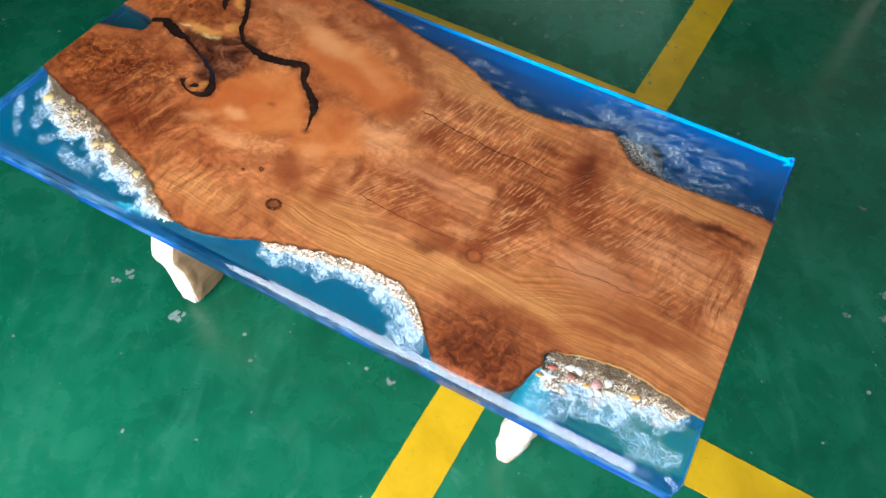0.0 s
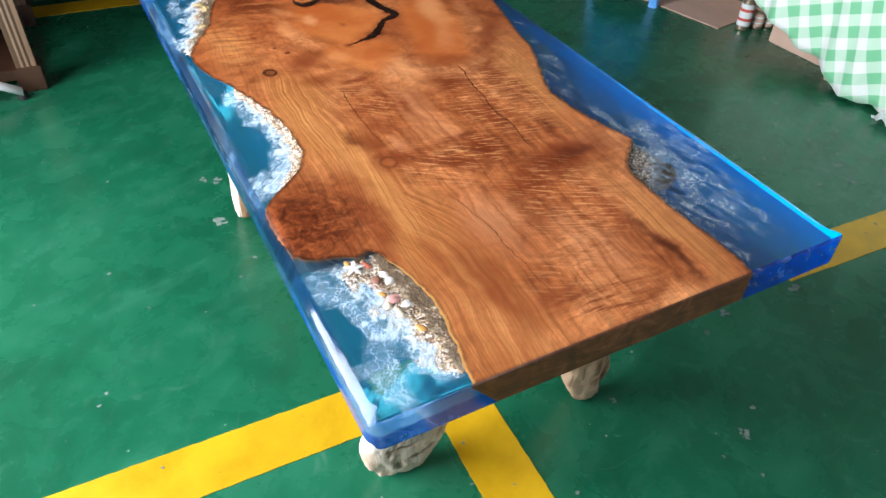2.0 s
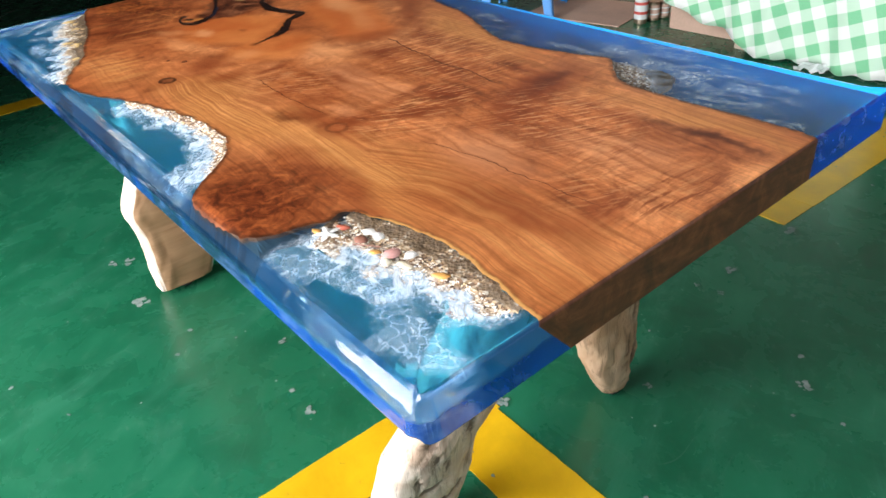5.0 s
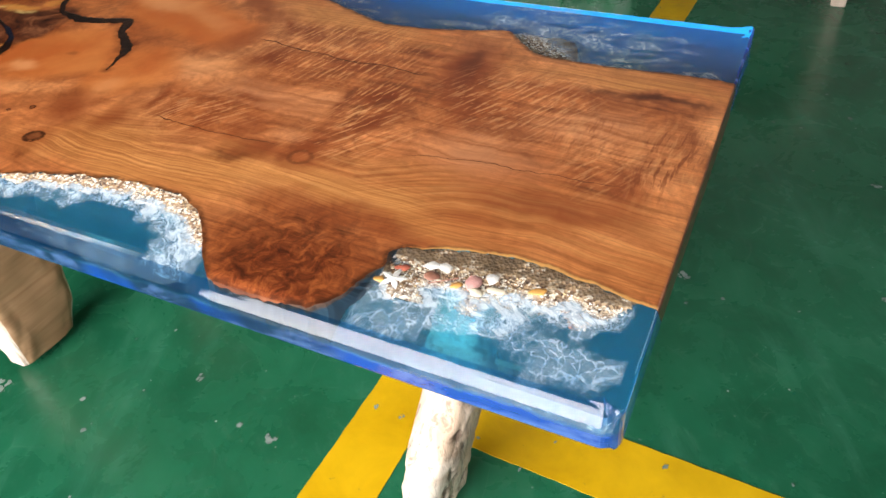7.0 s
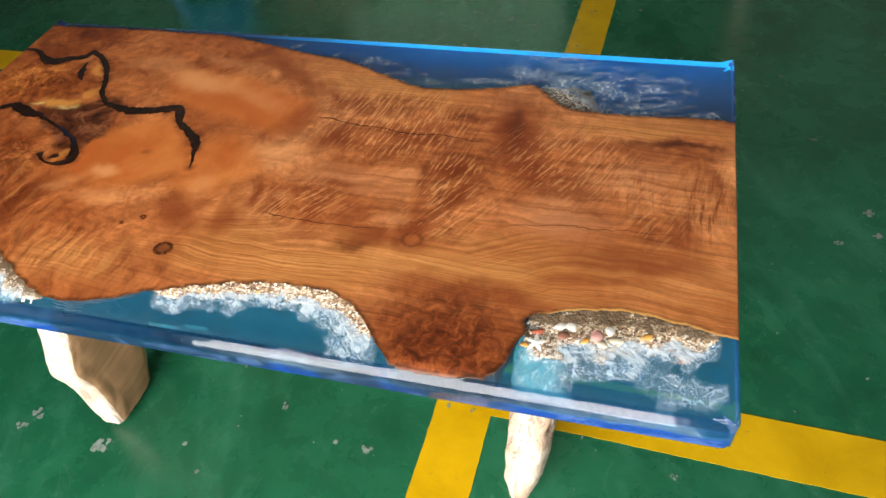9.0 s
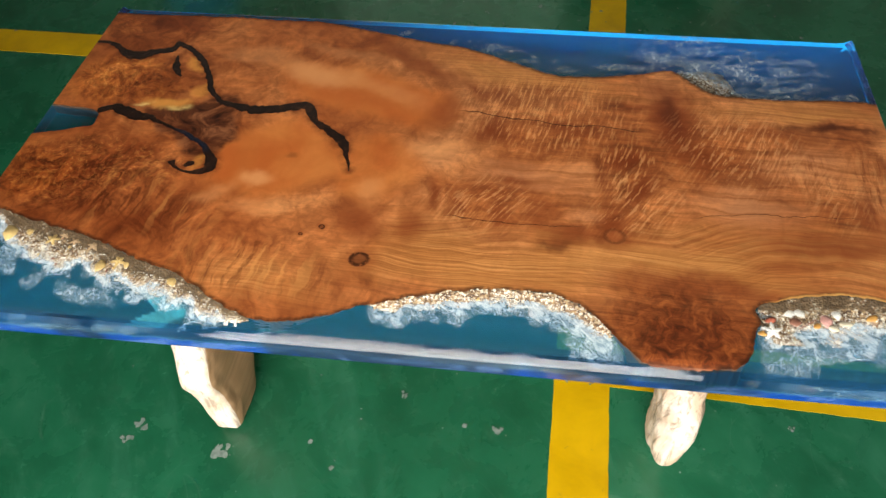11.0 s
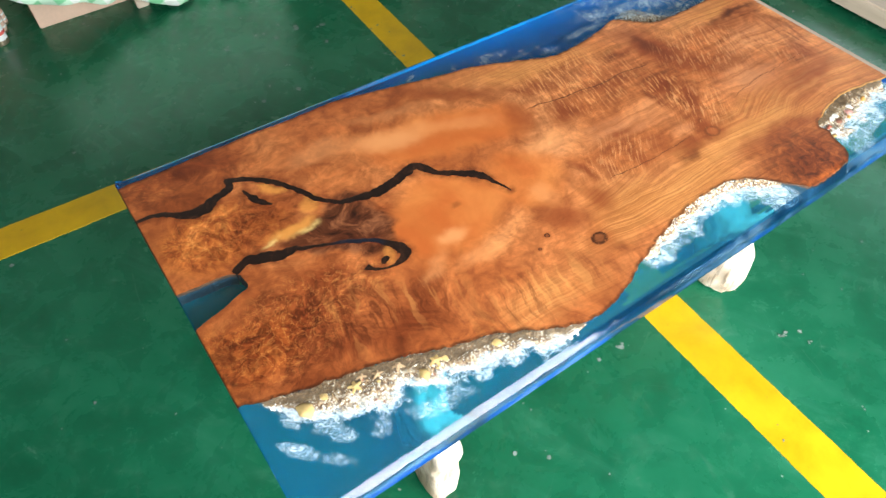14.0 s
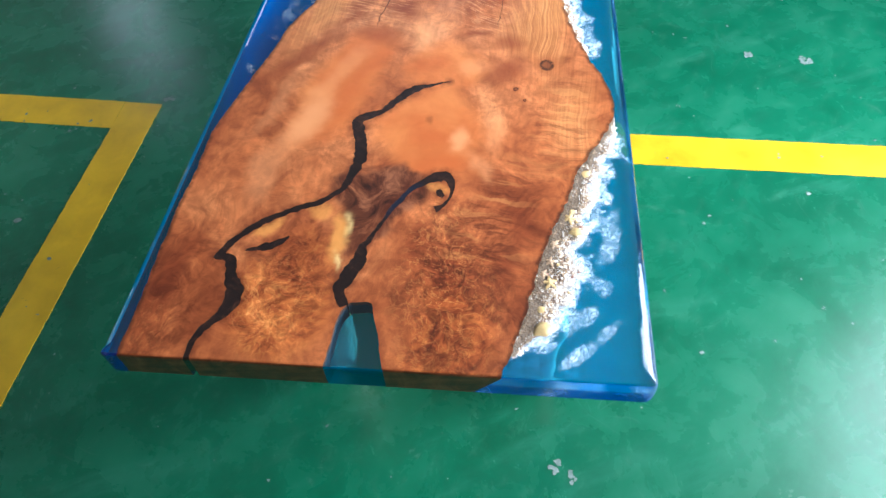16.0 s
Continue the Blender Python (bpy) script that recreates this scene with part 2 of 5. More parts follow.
        col = n.mix(n.m("MULTIPLY", n.m("MULTIPLY", n.step(f, 0.53, 0.62), zone), a), col, hi)
        col = n.mix(n.m("MULTIPLY", n.m("MULTIPLY", n.step(f, 0.47, 0.38), zone), z), col, lo)
    # burls: the round lobe at the front edge and the knotty left end
    bcol = n.ramp(n.noise(qb, 30.0, 6, 0.70, 0.9), [(0.36, (0.080, 0.017, 0.0045)), (0.50, (0.190, 0.046, 0.011)), (0.64, (0.36, 0.115, 0.030))])
    col = n.mix(n.attr("burl_zone"), col, bcol)
    gold = n.ramp(n.noise(qb, 17.0, 6, 0.68, 1.6), [(0.34, (0.15, 0.034, 0.007)), (0.46, (0.40, 0.115, 0.022)), (0.58, (0.56, 0.205, 0.045)), (0.70, (0.70, 0.34, 0.095))])
    col = n.mix(n.attr("gold_zone"), col, gold)
    squig = n.m("ABSOLUTE", n.m("SUBTRACT", n.noise(qs, 26.0, 3, 0.6, 1.5), 0.5))
    col = n.mix(n.m("MULTIPLY", n.m("MULTIPLY", n.step(squig, 0.028, 0.008), n.attr("squiggle_zone")), 0.40), col, (0.74, 0.40, 0.14))
    knotty = n.ramp(n.noise(qb, 27.0, 5, 0.66, 1.4), [(0.39, (0.36, 0.26, 0.20)), (0.50, (0.92, 0.88, 0.85)), (0.61, (1.45, 1.50, 1.48))])
    col = tinge(col, knotty, n.m("MULTIPLY", n.attr("squiggle_zone"), 0.60))
    # darker and browner over soft zones of the left end
    col = tinge(col, n.ramp(swirl, [(0.36, (0.48, 0.36, 0.30)), (0.62, (0.84, 0.77, 0.72))]), n.attr("brown_wood"))
    # brown bark pocket between the clefts, with a crust of pale gold on its upper rim
    col = n.mix(n.attr("pocket_zone"), col, n.ramp(swirl, [(0.32, (0.040, 0.012, 0.007)), (0.50, (0.150, 0.050, 0.022)), (0.66, (0.34, 0.145, 0.070))]))
    col = n.mix(n.attr("gold_crust"), col, (0.68, 0.34, 0.085))
    col = n.mix(n.attr("cream_crust"), col, (0.76, 0.58, 0.26))
    # long dark hair cracks
    for a, k, x0, x1, w in ((0.70, -0.085, 0.96, 1.40, 0.0020), (0.335, -0.03, 0.96, 1.27, 0.0013), (0.30, 0.03, 1.45, 1.8, 0.0010), (0.945, -0.130, 1.15, 1.26, 0.0026)):
        dy = n.m("ABSOLUTE", n.m("SUBTRACT", n.m("ADD", y, n.m("MULTIPLY", n.m("SUBTRACT", n.noise(p, 6.0, 4, 0.6), 0.5), 0.06)), n.m("ADD", a, n.m("MULTIPLY", x, k))))
        hair = n.m("MULTIPLY", n.step(dy, w, w * 0.3), n.m("MULTIPLY", n.step(x, x0, x0 + 0.05), n.step(x, x1, x1 - 0.05)))
        col = n.mix(n.m("MULTIPLY", hair, 0.75), col, (0.06, 0.016, 0.006))
    # knots
    for cx, cy, r in ((0.83, 0.182, 0.022), (0.738, 0.256, 0.008), (1.315, 0.280, 0.024), (0.70, 0.235, 0.005)):
        d = n.v("LENGTH", n.map(n.v("SUBTRACT", n.v("ADD", p, n.v("MULTIPLY", fine, (0.012, 0.012, 0))), (cx, cy, 0.75)), (0, 0, 0), (0, 0, 0), (1 / r, 1 / (r * 0.85), 0)))
        rim = n.m("MULTIPLY", n.step(d, 1.05, 0.8), n.step(d, 0.35, 0.75))
        deep = 0.80 if r < 0.023 else 0.35
        col = n.mix(n.m("MULTIPLY", n.step(d, 2.4, 0.8), 0.35), col, (0.32, 0.085, 0.02))
        inner = (0.14, 0.050, 0.022) if r < 0.023 else (0.42, 0.14, 0.045)
        col = n.mix(n.m("MULTIPLY", n.step(d, 1.0, 0.6), 0.55), col, inner)
        rim = n.m("MULTIPLY", rim, n.step(n.noise(p, 90.0, 3), 0.30, 0.50))
        col = n.mix(n.m("MULTIPLY", rim, deep), col, (0.045, 0.012, 0.005))
    # dark red halo beside the clefts, bark line and pale sapwood at the live edge
    halo = n.attr("cleft_side")
    col = n.mix(n.m("MULTIPLY", n.m("MULTIPLY", halo, n.step(n.noise(p, 28.0, 5, 0.65), 0.34, 0.66)), 0.70), col, (0.125, 0.028, 0.008))
    rim = n.attr("shore_side")
    crumb = n.step(n.noise(p, 60.0, 4, 0.65), 0.30, 0.60)
    col = n.mix(n.m("MULTIPLY", n.m("MULTIPLY", n.step(rim, 0.35, 0.9), crumb), 0.75), col, (0.050, 0.017, 0.006))
    cream = n.m("MULTIPLY", n.m("MULTIPLY", n.step(x, 1.565, 1.60), n.step(y, 0.30, 0.20)), n.step(n.m("ADD", rim, n.m("MULTIPLY", n.m("SUBTRACT", n.noise(p, 22.0, 4, 0.6), 0.5), 1.0)), 0.60, 0.84))
    col = n.mix(n.m("MULTIPLY", cream, 0.85), col, (0.70, 0.42, 0.16))
    gam = n.t.nodes.new("ShaderNodeGamma")
    n.put(gam.inputs[0], col)
    gam.inputs[1].default_value = 1.30
    hsv = n.t.nodes.new("ShaderNodeHueSaturation")
    hsv.inputs["Hue"].default_value = 0.5025
    hsv.inputs["Saturation"].default_value, hsv.inputs["Value"].default_value = 0.98, 1.43
    n.put(hsv.inputs["Color"], gam.outputs[0])
    col = hsv.outputs[0]
    n.set(Base_Color=col, Roughness=0.42, Specular_IOR_Level=0.35, Coat_Weight=0.75, Coat_Roughness=0.12, Coat_IOR=1.42)
    return n.bump(n.m("ADD", grain, n.m("MULTIPLY", swirl, 0.6)), 0.05, 0.0012).mat


def end_grain():
    """Cut end of the slab: mottled, faint rings, darkened as end grain and for shade."""
    n = Nodes("end_grain_with_shade")
    m = n.noise(n.co, 18.0, 6, 0.68, 1.2)
    ring = n.noise(n.map(n.co, (0, 0, 0), (8, 0, 0), (1, 4, 40)), 2.0, 4, 0.6, 0.4)
    k = n.m("ADD", n.m("MULTIPLY", m, 0.65), n.m("MULTIPLY", ring, 0.35))
    n.set(Base_Color=n.ramp(k, [(0.36, (0.075, 0.018, 0.006)), (0.50, (0.185, 0.050, 0.015)), (0.66, (0.36, 0.120, 0.042))]), Roughness=0.45, Coat_Weight=0.5, Coat_Roughness=0.15)
    return n.bump(m, 0.08, 0.002).mat


def crack_fill():
    n = Nodes("dark_cleft_resin")
    k = n.noise(n.co, 34.0, 5, 0.7, 1.0)
    col = n.ramp(k, [(0.35, (0.006, 0.003, 0.002)), (0.55, (0.020, 0.008, 0.005)), (0.75, (0.085, 0.032, 0.016))])
    blue = n.step(n.v("LENGTH", n.map(n.v("SUBTRACT", n.co, (0.375, 0.485, 0.75)), (0, 0, 0), (0, 0, 30), (1 / 0.075, 1 / 0.03, 0))), 1.0, 0.5)
    n.set(Base_Color=n.mix(n.m("MULTIPLY", blue, 0.45), col, (0.003, 0.022, 0.055)), Roughness=0.35, Coat_Weight=0.8, Coat_Roughness=0.08)
    return n.bump(k, 0.25, 0.004).mat


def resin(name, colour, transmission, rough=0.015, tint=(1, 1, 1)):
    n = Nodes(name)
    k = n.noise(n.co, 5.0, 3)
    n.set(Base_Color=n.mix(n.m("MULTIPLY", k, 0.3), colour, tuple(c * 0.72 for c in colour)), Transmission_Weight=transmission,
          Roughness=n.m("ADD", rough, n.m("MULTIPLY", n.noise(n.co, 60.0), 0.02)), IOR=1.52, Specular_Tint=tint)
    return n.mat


def layered_side():
    """Cut resin side: clear over blue, wavy seam, glow and reflections painted in."""
    n = Nodes("resin_side_painted_glow")
    sep = n.t.nodes.new("ShaderNodeSeparateXYZ")
    n.put(sep.inputs[0], n.co)
    wave = n.noise(n.map(n.co, (0, 0, 0), (0, 0, 0), (1, 1, 0.2)), 16.0, 4, 0.6, 0.5)
    low = n.step(n.m("ADD", sep.outputs[2], n.m("MULTIPLY", n.m("SUBTRACT", wave, 0.5), 0.024)), 0.724, 0.714)
    patch = n.m("MULTIPLY", low, n.step(n.noise(n.map(n.co, (3, 0, 0), (0, 0, 0), (0.6, 1, 1.4)), 9.0, 5, 0.65, 0.8), 0.47, 0.64))
    # dark stretches painted in for the dim room the side mirrors
    dark_reflection = n.m("MULTIPLY", n.step(n.noise(n.map(n.co, (1, 0, 0), (0, 0, 0), (1, 0.3, 0.5)), 4.5, 3, 0.5), 0.44, 0.56), n.m("MULTIPLY", n.step(sep.outputs[0], 1.70, 1.45), n.step(sep.outputs[0], 0.05, 0.20)))
    blue = n.mix(n.m("MULTIPLY", dark_reflection, n.step(sep.outputs[2], 0.686, 0.700)), (0.008, 0.070, 0.42), (0.012, 0.030, 0.085))
    blue = n.mix(n.m("MULTIPLY", patch, 0.55), blue, (0.16, 0.30, 0.66))
    n.set(Base_Color=n.mix(low, n.mix(dark_reflection, (0.12, 0.38, 0.70), (0.03, 0.11, 0.22)), blue), Transmission_Weight=n.m("SUBTRACT", 0.96, n.m("MULTIPLY", low, 0.46)),
          Roughness=n.m("ADD", 0.05, n.m("MULTIPLY", n.noise(n.co, 9.0, 4, 0.6), 0.06)), IOR=1.50)
    return n.bump(n.noise(n.co, 7.0, 3, 0.5), 0.35, 0.006).mat


def scuffed_end():
    """The sawn back-strip end: indigo with a grey reflection painted in, pale wipe marks."""
    n = Nodes("scuffed_resin_end_with_reflection")
    sep = n.t.nodes.new("ShaderNodeSeparateXYZ")
    n.put(sep.inputs[0], n.co)
    wipe = n.noise(n.map(n.co, (0, 0, 0), (25, 0, 0), (1, 14, 30)), 1.4, 6, 0.7, 0.8)
    mark = n.m("MULTIPLY", n.step(wipe, 0.50, 0.68), n.step(sep.outputs[2], 0.690, 0.712))
    n.set(Base_Color=n.mix(n.m("MULTIPLY", mark, 0.55), (0.012, 0.030, 0.26), (0.26, 0.33, 0.58)), Transmission_Weight=n.m("SUBTRACT", 0.45, n.m("MULTIPLY", mark, 0.3)), Roughness=n.m("ADD", 0.16, n.m("MULTIPLY", mark, 0.3)), IOR=1.5)
    return n.bump(wipe, 0.2, 0.002).mat


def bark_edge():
    """Live edge under resin: bark above, the resin's dark depth painted on below."""
    n = Nodes("bark_edge_painted_depth")
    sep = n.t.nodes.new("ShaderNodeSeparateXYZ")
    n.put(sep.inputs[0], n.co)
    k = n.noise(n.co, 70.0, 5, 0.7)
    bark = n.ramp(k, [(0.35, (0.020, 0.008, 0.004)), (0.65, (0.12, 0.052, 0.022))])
    depth_tint = n.step(n.m("ADD", sep.outputs[2], n.m("MULTIPLY", k, 0.008)), 0.744, 0.734)
    n.set(Base_Color=n.mix(depth_tint, bark, (0.002, 0.030, 0.055)), Roughness=0.7)
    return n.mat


def foam():
    """White sea foam poured in thin veils: lace cells and wisps, clear water between."""
    n = Nodes("white_foam_veil")
    amt = n.attr("foam")
    w = n.v("ADD", n.co, n.v("MULTIPLY", n.v("SUBTRACT", n.noise(n.co, 22.0, 4, 0.6, 0, True), (0.5, 0.5, 0.5)), (0.035, 0.035, 0)))
    cell = n.voronoi(w, 70.0, "DISTANCE_TO_EDGE")
    lace = n.m("MAXIMUM", n.step(cell, 0.13, 0.0), n.m("MULTIPLY", n.step(n.voronoi(w, 150.0, "DISTANCE_TO_EDGE"), 0.20, 0.0), 0.6))
    wisp = n.noise(n.map(n.v("ADD", n.co, n.v("MULTIPLY", w, (0.3, 0.3, 0))), (0, 0, 0), (0, 0, 38), (0.75, 1.25, 1)), 50.0, 7, 0.72, 1.0)
    body = n.step(n.m("ADD", amt, n.m("MULTIPLY", n.m("SUBTRACT", wisp, 0.5), 2.1)), 0.42, 1.05)
    veil = n.m("MULTIPLY", n.m("MULTIPLY", lace, n.step(amt, 0.06, 0.36)), 0.44)
    haze = n.m("MULTIPLY", n.step(n.m("ADD", amt, n.m("MULTIPLY", n.m("SUBTRACT", wisp, 0.5), 0.8)), 0.12, 0.6), 0.26)
    alpha = n.m("MAXIMUM", n.m("MAXIMUM", n.m("MULTIPLY", body, 0.68), veil), haze, clamp=True)
    n.set(Base_Color=n.mix(n.step(wisp, 0.35, 0.65), (0.30, 0.46, 0.62), (0.76, 0.82, 0.88)), Roughness=0.8, Alpha=alpha)
    return n.mat


def beach():
    n = Nodes("shell_sand")
    g = n.voronoi(n.co, 230.0, "F1", True)
    sep = n.t.nodes.new("ShaderNodeSeparateColor")
    n.put(sep.inputs[0], g)
    col = n.ramp(sep.outputs[0], [(0.0, (0.04, 0.018, 0.008)), (0.35, (0.20, 0.10, 0.045)), (0.65, (0.42, 0.28, 0.15)), (0.95, (0.78, 0.70, 0.58))])
    moss = n.m("MULTIPLY", n.step(n.attr("moss"), 0.05, 0.5), n.step(n.noise(n.co, 40.0, 5, 0.7), 0.26, 0.50))
    col = n.mix(moss, col, n.mix(n.noise(n.co, 120.0), (0.018, 0.009, 0.003), (0.150, 0.082, 0.028)))
    wash = n.m("MULTIPLY", n.step(n.m("ADD", n.attr("wash"), n.m("MULTIPLY", n.m("SUBTRACT", n.noise(n.co, 45.0, 5, 0.7), 0.5), 0.9)), 0.50, 1.0), 0.7)
    col = n.mix(wash, col, (0.86, 0.82, 0.76))
    n.set(Base_Color=col, Roughness=0.7)
    return n.bump(n.voronoi(n.co, 230.0), 0.6, 0.003).mat


def drift(name, pale, tan, dark, rotz=0.0):
    """Bleached driftwood with grey-brown pits and lengthwise grain."""
    n = Nodes(name)
    g = n.noise(n.map(n.co, (0, 0, 0), (0, 0, rotz), (34, 34, 5)), 1.6, 5, 0.65, 0.7)
    b = n.noise(n.co, 9.0, 5, 0.6, 0.7)
    col = n.mix(n.step(b, 0.36, 0.64), tan, pale)
    col = n.mix(n.m("MULTIPLY", n.step(g, 0.50, 0.36), 0.55), col, dark)
    pit = n.m("MULTIPLY", n.step(n.noise(n.co, 15.0, 6, 0.72, 1.6), 0.64, 0.74), 0.6)
    col = n.mix(pit, col, dark)
    hole = n.attr("pit")
    col = n.mix(n.m("MULTIPLY", n.step(n.m("ADD", hole, n.m("MULTIPLY", n.m("SUBTRACT", n.noise(n.co, 60.0, 5, 0.7), 0.5), 0.9)), 0.16, 0.50), 0.78), col, tuple(k * 0.9 for k in dark))
    col = n.mix(n.step(hole, 0.62, 0.95), col, (0.022, 0.012, 0.008))
    n.set(Base_Color=col, Roughness=0.62, Specular_IOR_Level=0.3)
    return n.bump(n.m("SUBTRACT", n.m("ADD", g, n.m("MULTIPLY", b, 0.5)), n.m("MULTIPLY", pit, 0.8)), 0.55, 0.006).mat


def timber(name, a, b, axis=2, rough=0.5, coat=0.0):
    n = Nodes(name)
    sc = [30.0, 30.0, 30.0]
    sc[axis] = 2.2
    g = n.noise(n.map(n.co, (0, 0, 0), (0, 0, 0), sc), 1.3, 5, 0.6, 0.5)
    col = n.ramp(n.m("ADD", n.m("MULTIPLY", g, 0.7), n.m("MULTIPLY", n.noise(n.co, 4.0), 0.3)), [(0.3, a), (0.7, b)])
    n.set(Base_Color=col, Roughness=rough, Coat_Weight=coat, Coat_Roughness=0.2)
    return n.bump(g, 0.2, 0.002).mat


def gingham():
    n = Nodes("green_gingham_cloth")
    uv = n.t.nodes.new("ShaderNodeUVMap").outputs[0]
    sep2 = n.t.nodes.new("ShaderNodeSeparateXYZ")
    n.put(sep2.inputs[0], n.map(uv, (0, 0, 0), (0, 0, 22), (1, 1, 1)))

    def band(c):
        f = n.m("ABSOLUTE", n.m("SUBTRACT", n.m("FRACT", n.m("DIVIDE", c, 0.104)), 0.5))
        return n.step(f, 0.235, 0.265)
    k = n.m("MULTIPLY", n.m("ADD", band(sep2.outputs[0]), band(sep2.outputs[1])), 0.5)
    weave = n.noise(uv, 160.0, 2)
    col = n.ramp(k, [(0.0, (0.93, 0.96, 0.92)), (0.5, (0.58, 0.84, 0.64)), (1.0, (0.17, 0.60, 0.29))])
    n.set(Base_Color=n.mix(n.m("MULTIPLY", weave, 0.18), col, (0.8, 0.85, 0.78)), Roughness=0.75, Sheen_Weight=0.2)
    return n.bump(weave, 0.2, 0.001).mat


FLOOR, LINE, WOOD, CLEFT = floor_paint(), line_paint(), slab_wood(), crack_fill()
END_GRAIN = end_grain()
RESIN_FACE = resin("clear_resin_top", (0.90, 0.97, 0.98), 0.99)
RESIN_BED = resin("teal_tinted_resin", (0.003, 0.19, 0.39), 0.62)
RESIN_DEEP = resin("deep_blue_tinted_resin", (0.002, 0.135, 0.44), 0.45)
RESIN_POND = resin("cloudy_teal_resin", (0.004, 0.20, 0.36), 0.45)
RESIN_SIDE = layered_side()
RESIN_END = scuffed_end()
# light glowing through the back edge is put into this near-opaque bright blue
RESIN_RIM = resin("blue_resin_rim_with_glow", (0.001, 0.45, 1.0), 0.05, 0.03, (0.03, 0.30, 1.0))
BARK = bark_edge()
FOAM, SAND = foam(), beach()
DRIFT_WHITE = drift("bleached_driftwood", (0.80, 0.69, 0.59), (0.60, 0.44, 0.32), (0.13, 0.075, 0.05))
DRIFT_TAN = drift("tan_driftwood", (0.56, 0.39, 0.26), (0.43, 0.27, 0.16), (0.14, 0.08, 0.045))
SAWN = timber("sawn_tan_wood", (0.27, 0.145, 0.070), (0.52, 0.315, 0.175), 1, 0.55)
DARK_TIMBER = timber("dark_brown_varnished_wood", (0.035, 0.015, 0.009), (0.085, 0.038, 0.020), 2, 0.4, 0.3)
FLUTE_TIMBER = timber("brown_fluted_wood", (0.10, 0.055, 0.030), (0.22, 0.13, 0.075), 2, 0.45, 0.2)
RAW_TIMBER = timber("raw_pale_wood", (0.50, 0.40, 0.31), (0.70, 0.58, 0.48), 2, 0.65)
RAW_TIMBER_LONG = timber("raw_pale_plank", (0.46, 0.36, 0.27), (0.70, 0.57, 0.46), 1, 0.65)
RAW_TIMBER_CROSS = timber("raw_pale_cross_plank", (0.44, 0.34, 0.25), (0.68, 0.54, 0.43), 0, 0.65)
RUBBER = plain("black_rubber", (0.012, 0.012, 0.013), 0.6)
STOOL_BLUE = plain("sky_blue_plastic", (0.035, 0.30, 0.78), 0.32, 0.08, 5.0, 0.03)
CARD = plain("brown_cardboard", (0.62, 0.43, 0.33), 0.8, 0.12, 7.0, 0.15)
CLOTH = gingham()
PAPER = plain("white_paper", (0.78, 0.82, 0.82), 0.8, 0.05)
TIN = plain("tin_metal", (0.45, 0.36, 0.26), 0.3, 0.1, 9.0, 0.05, 0.8)
RED = plain("red_label", (0.62, 0.10, 0.08), 0.5)
WHITE_PLASTIC = plain("white_plastic", (0.80, 0.80, 0.80), 0.35, 0.05)
WALL = plain("painted_plaster_wall", (0.045, 0.044, 0.041), 0.85, 0.08, 1.5, 0.15)
PALE_WALL = plain("pale_plaster_wall", (0.22, 0.212, 0.19), 0.85, 0.08, 1.5, 0.15)
CEIL = plain("pale_ceiling_sheet", (0.13, 0.13, 0.125), 0.8, 0.08, 1.2, 0.1)


# ------------------------------------------------------------------ mesh helpers
def mesh_of(name, bm, *mats, smooth=False):
    me = bpy.data.meshes.new(name)
    bm.normal_update()
    bm.to_mesh(me)
    bm.free()
    for mat in mats:
        me.materials.append(mat)
    if smooth:
        for f in me.polygons:
            f.use_smooth = True
    return me


def part(name, bm, material, parent, label="", smooth=False):
    mats = material if isinstance(material, tuple) else (material,)
    ob = new(name, mesh_of(name, bm, *mats, smooth=smooth))
    ob.parent = parent
    root = parent
    while root.parent:
        root = root.parent
    ob.matrix_parent_inverse = root.matrix_basis.inverted() if parent is root else Matrix()
    return tagged(ob, label)


def thing(name, loc, label, category, group="", kind=""):
    ob = new(name)
    ob.location = loc
    ob.empty_display_size = 0.1
    ob.matrix_basis = Matrix.Translation(loc)
    return tagged(ob, label, category, group, kind)


def moved(ob, dx, dy):
    """Slides a finished thing over the floor."""
    ob.matrix_basis = Matrix.Translation((dx, dy, 0)) @ ob.matrix_basis
    return ob


def box(bm, x0, x1, y0, y1, z0, z1, bevel=0.0, m=None):
    vs = bmesh.ops.create_cube(bm, size=1.0)["verts"]
    for v in vs:
        v.co = Vector((x0 + (v.co.x + 0.5) * (x1 - x0), y0 + (v.co.y + 0.5) * (y1 - y0), z0 + (v.co.z + 0.5) * (z1 - z0)))
    if bevel:
        es = list({e for v in vs for e in v.link_edges})
        vs = [v for v in bmesh.ops.bevel(bm, geom=es, offset=bevel, segments=2, affect="EDGES")["verts"]]
    if m:
        bmesh.ops.transform(bm, matrix=m, verts=list({v for v in vs}))
    return bm


def structure(name, bm, mat, label, smooth=False):
    return tagged(new(name, mesh_of(name, bm, mat, smooth=smooth)), label, name.split("_")[0], "", "structure")


def loft(rings, cap=True):
    """A closed skin over rings of points."""
    bm = bmesh.new()
    rows = [[bm.verts.new(p) for p in ring] for ring in rings]
    k = len(rows[0])
    for a, b in zip(rows, rows[1:]):
        for i in range(k):
            bm.faces.new((a[i], a[(i + 1) % k], b[(i + 1) % k], b[i]))
    if cap:
        bm.faces.new(rows[0][::-1])
        bm.faces.new(rows[-1])
    bmesh.ops.recalc_face_normals(bm, faces=bm.faces)
    return bm


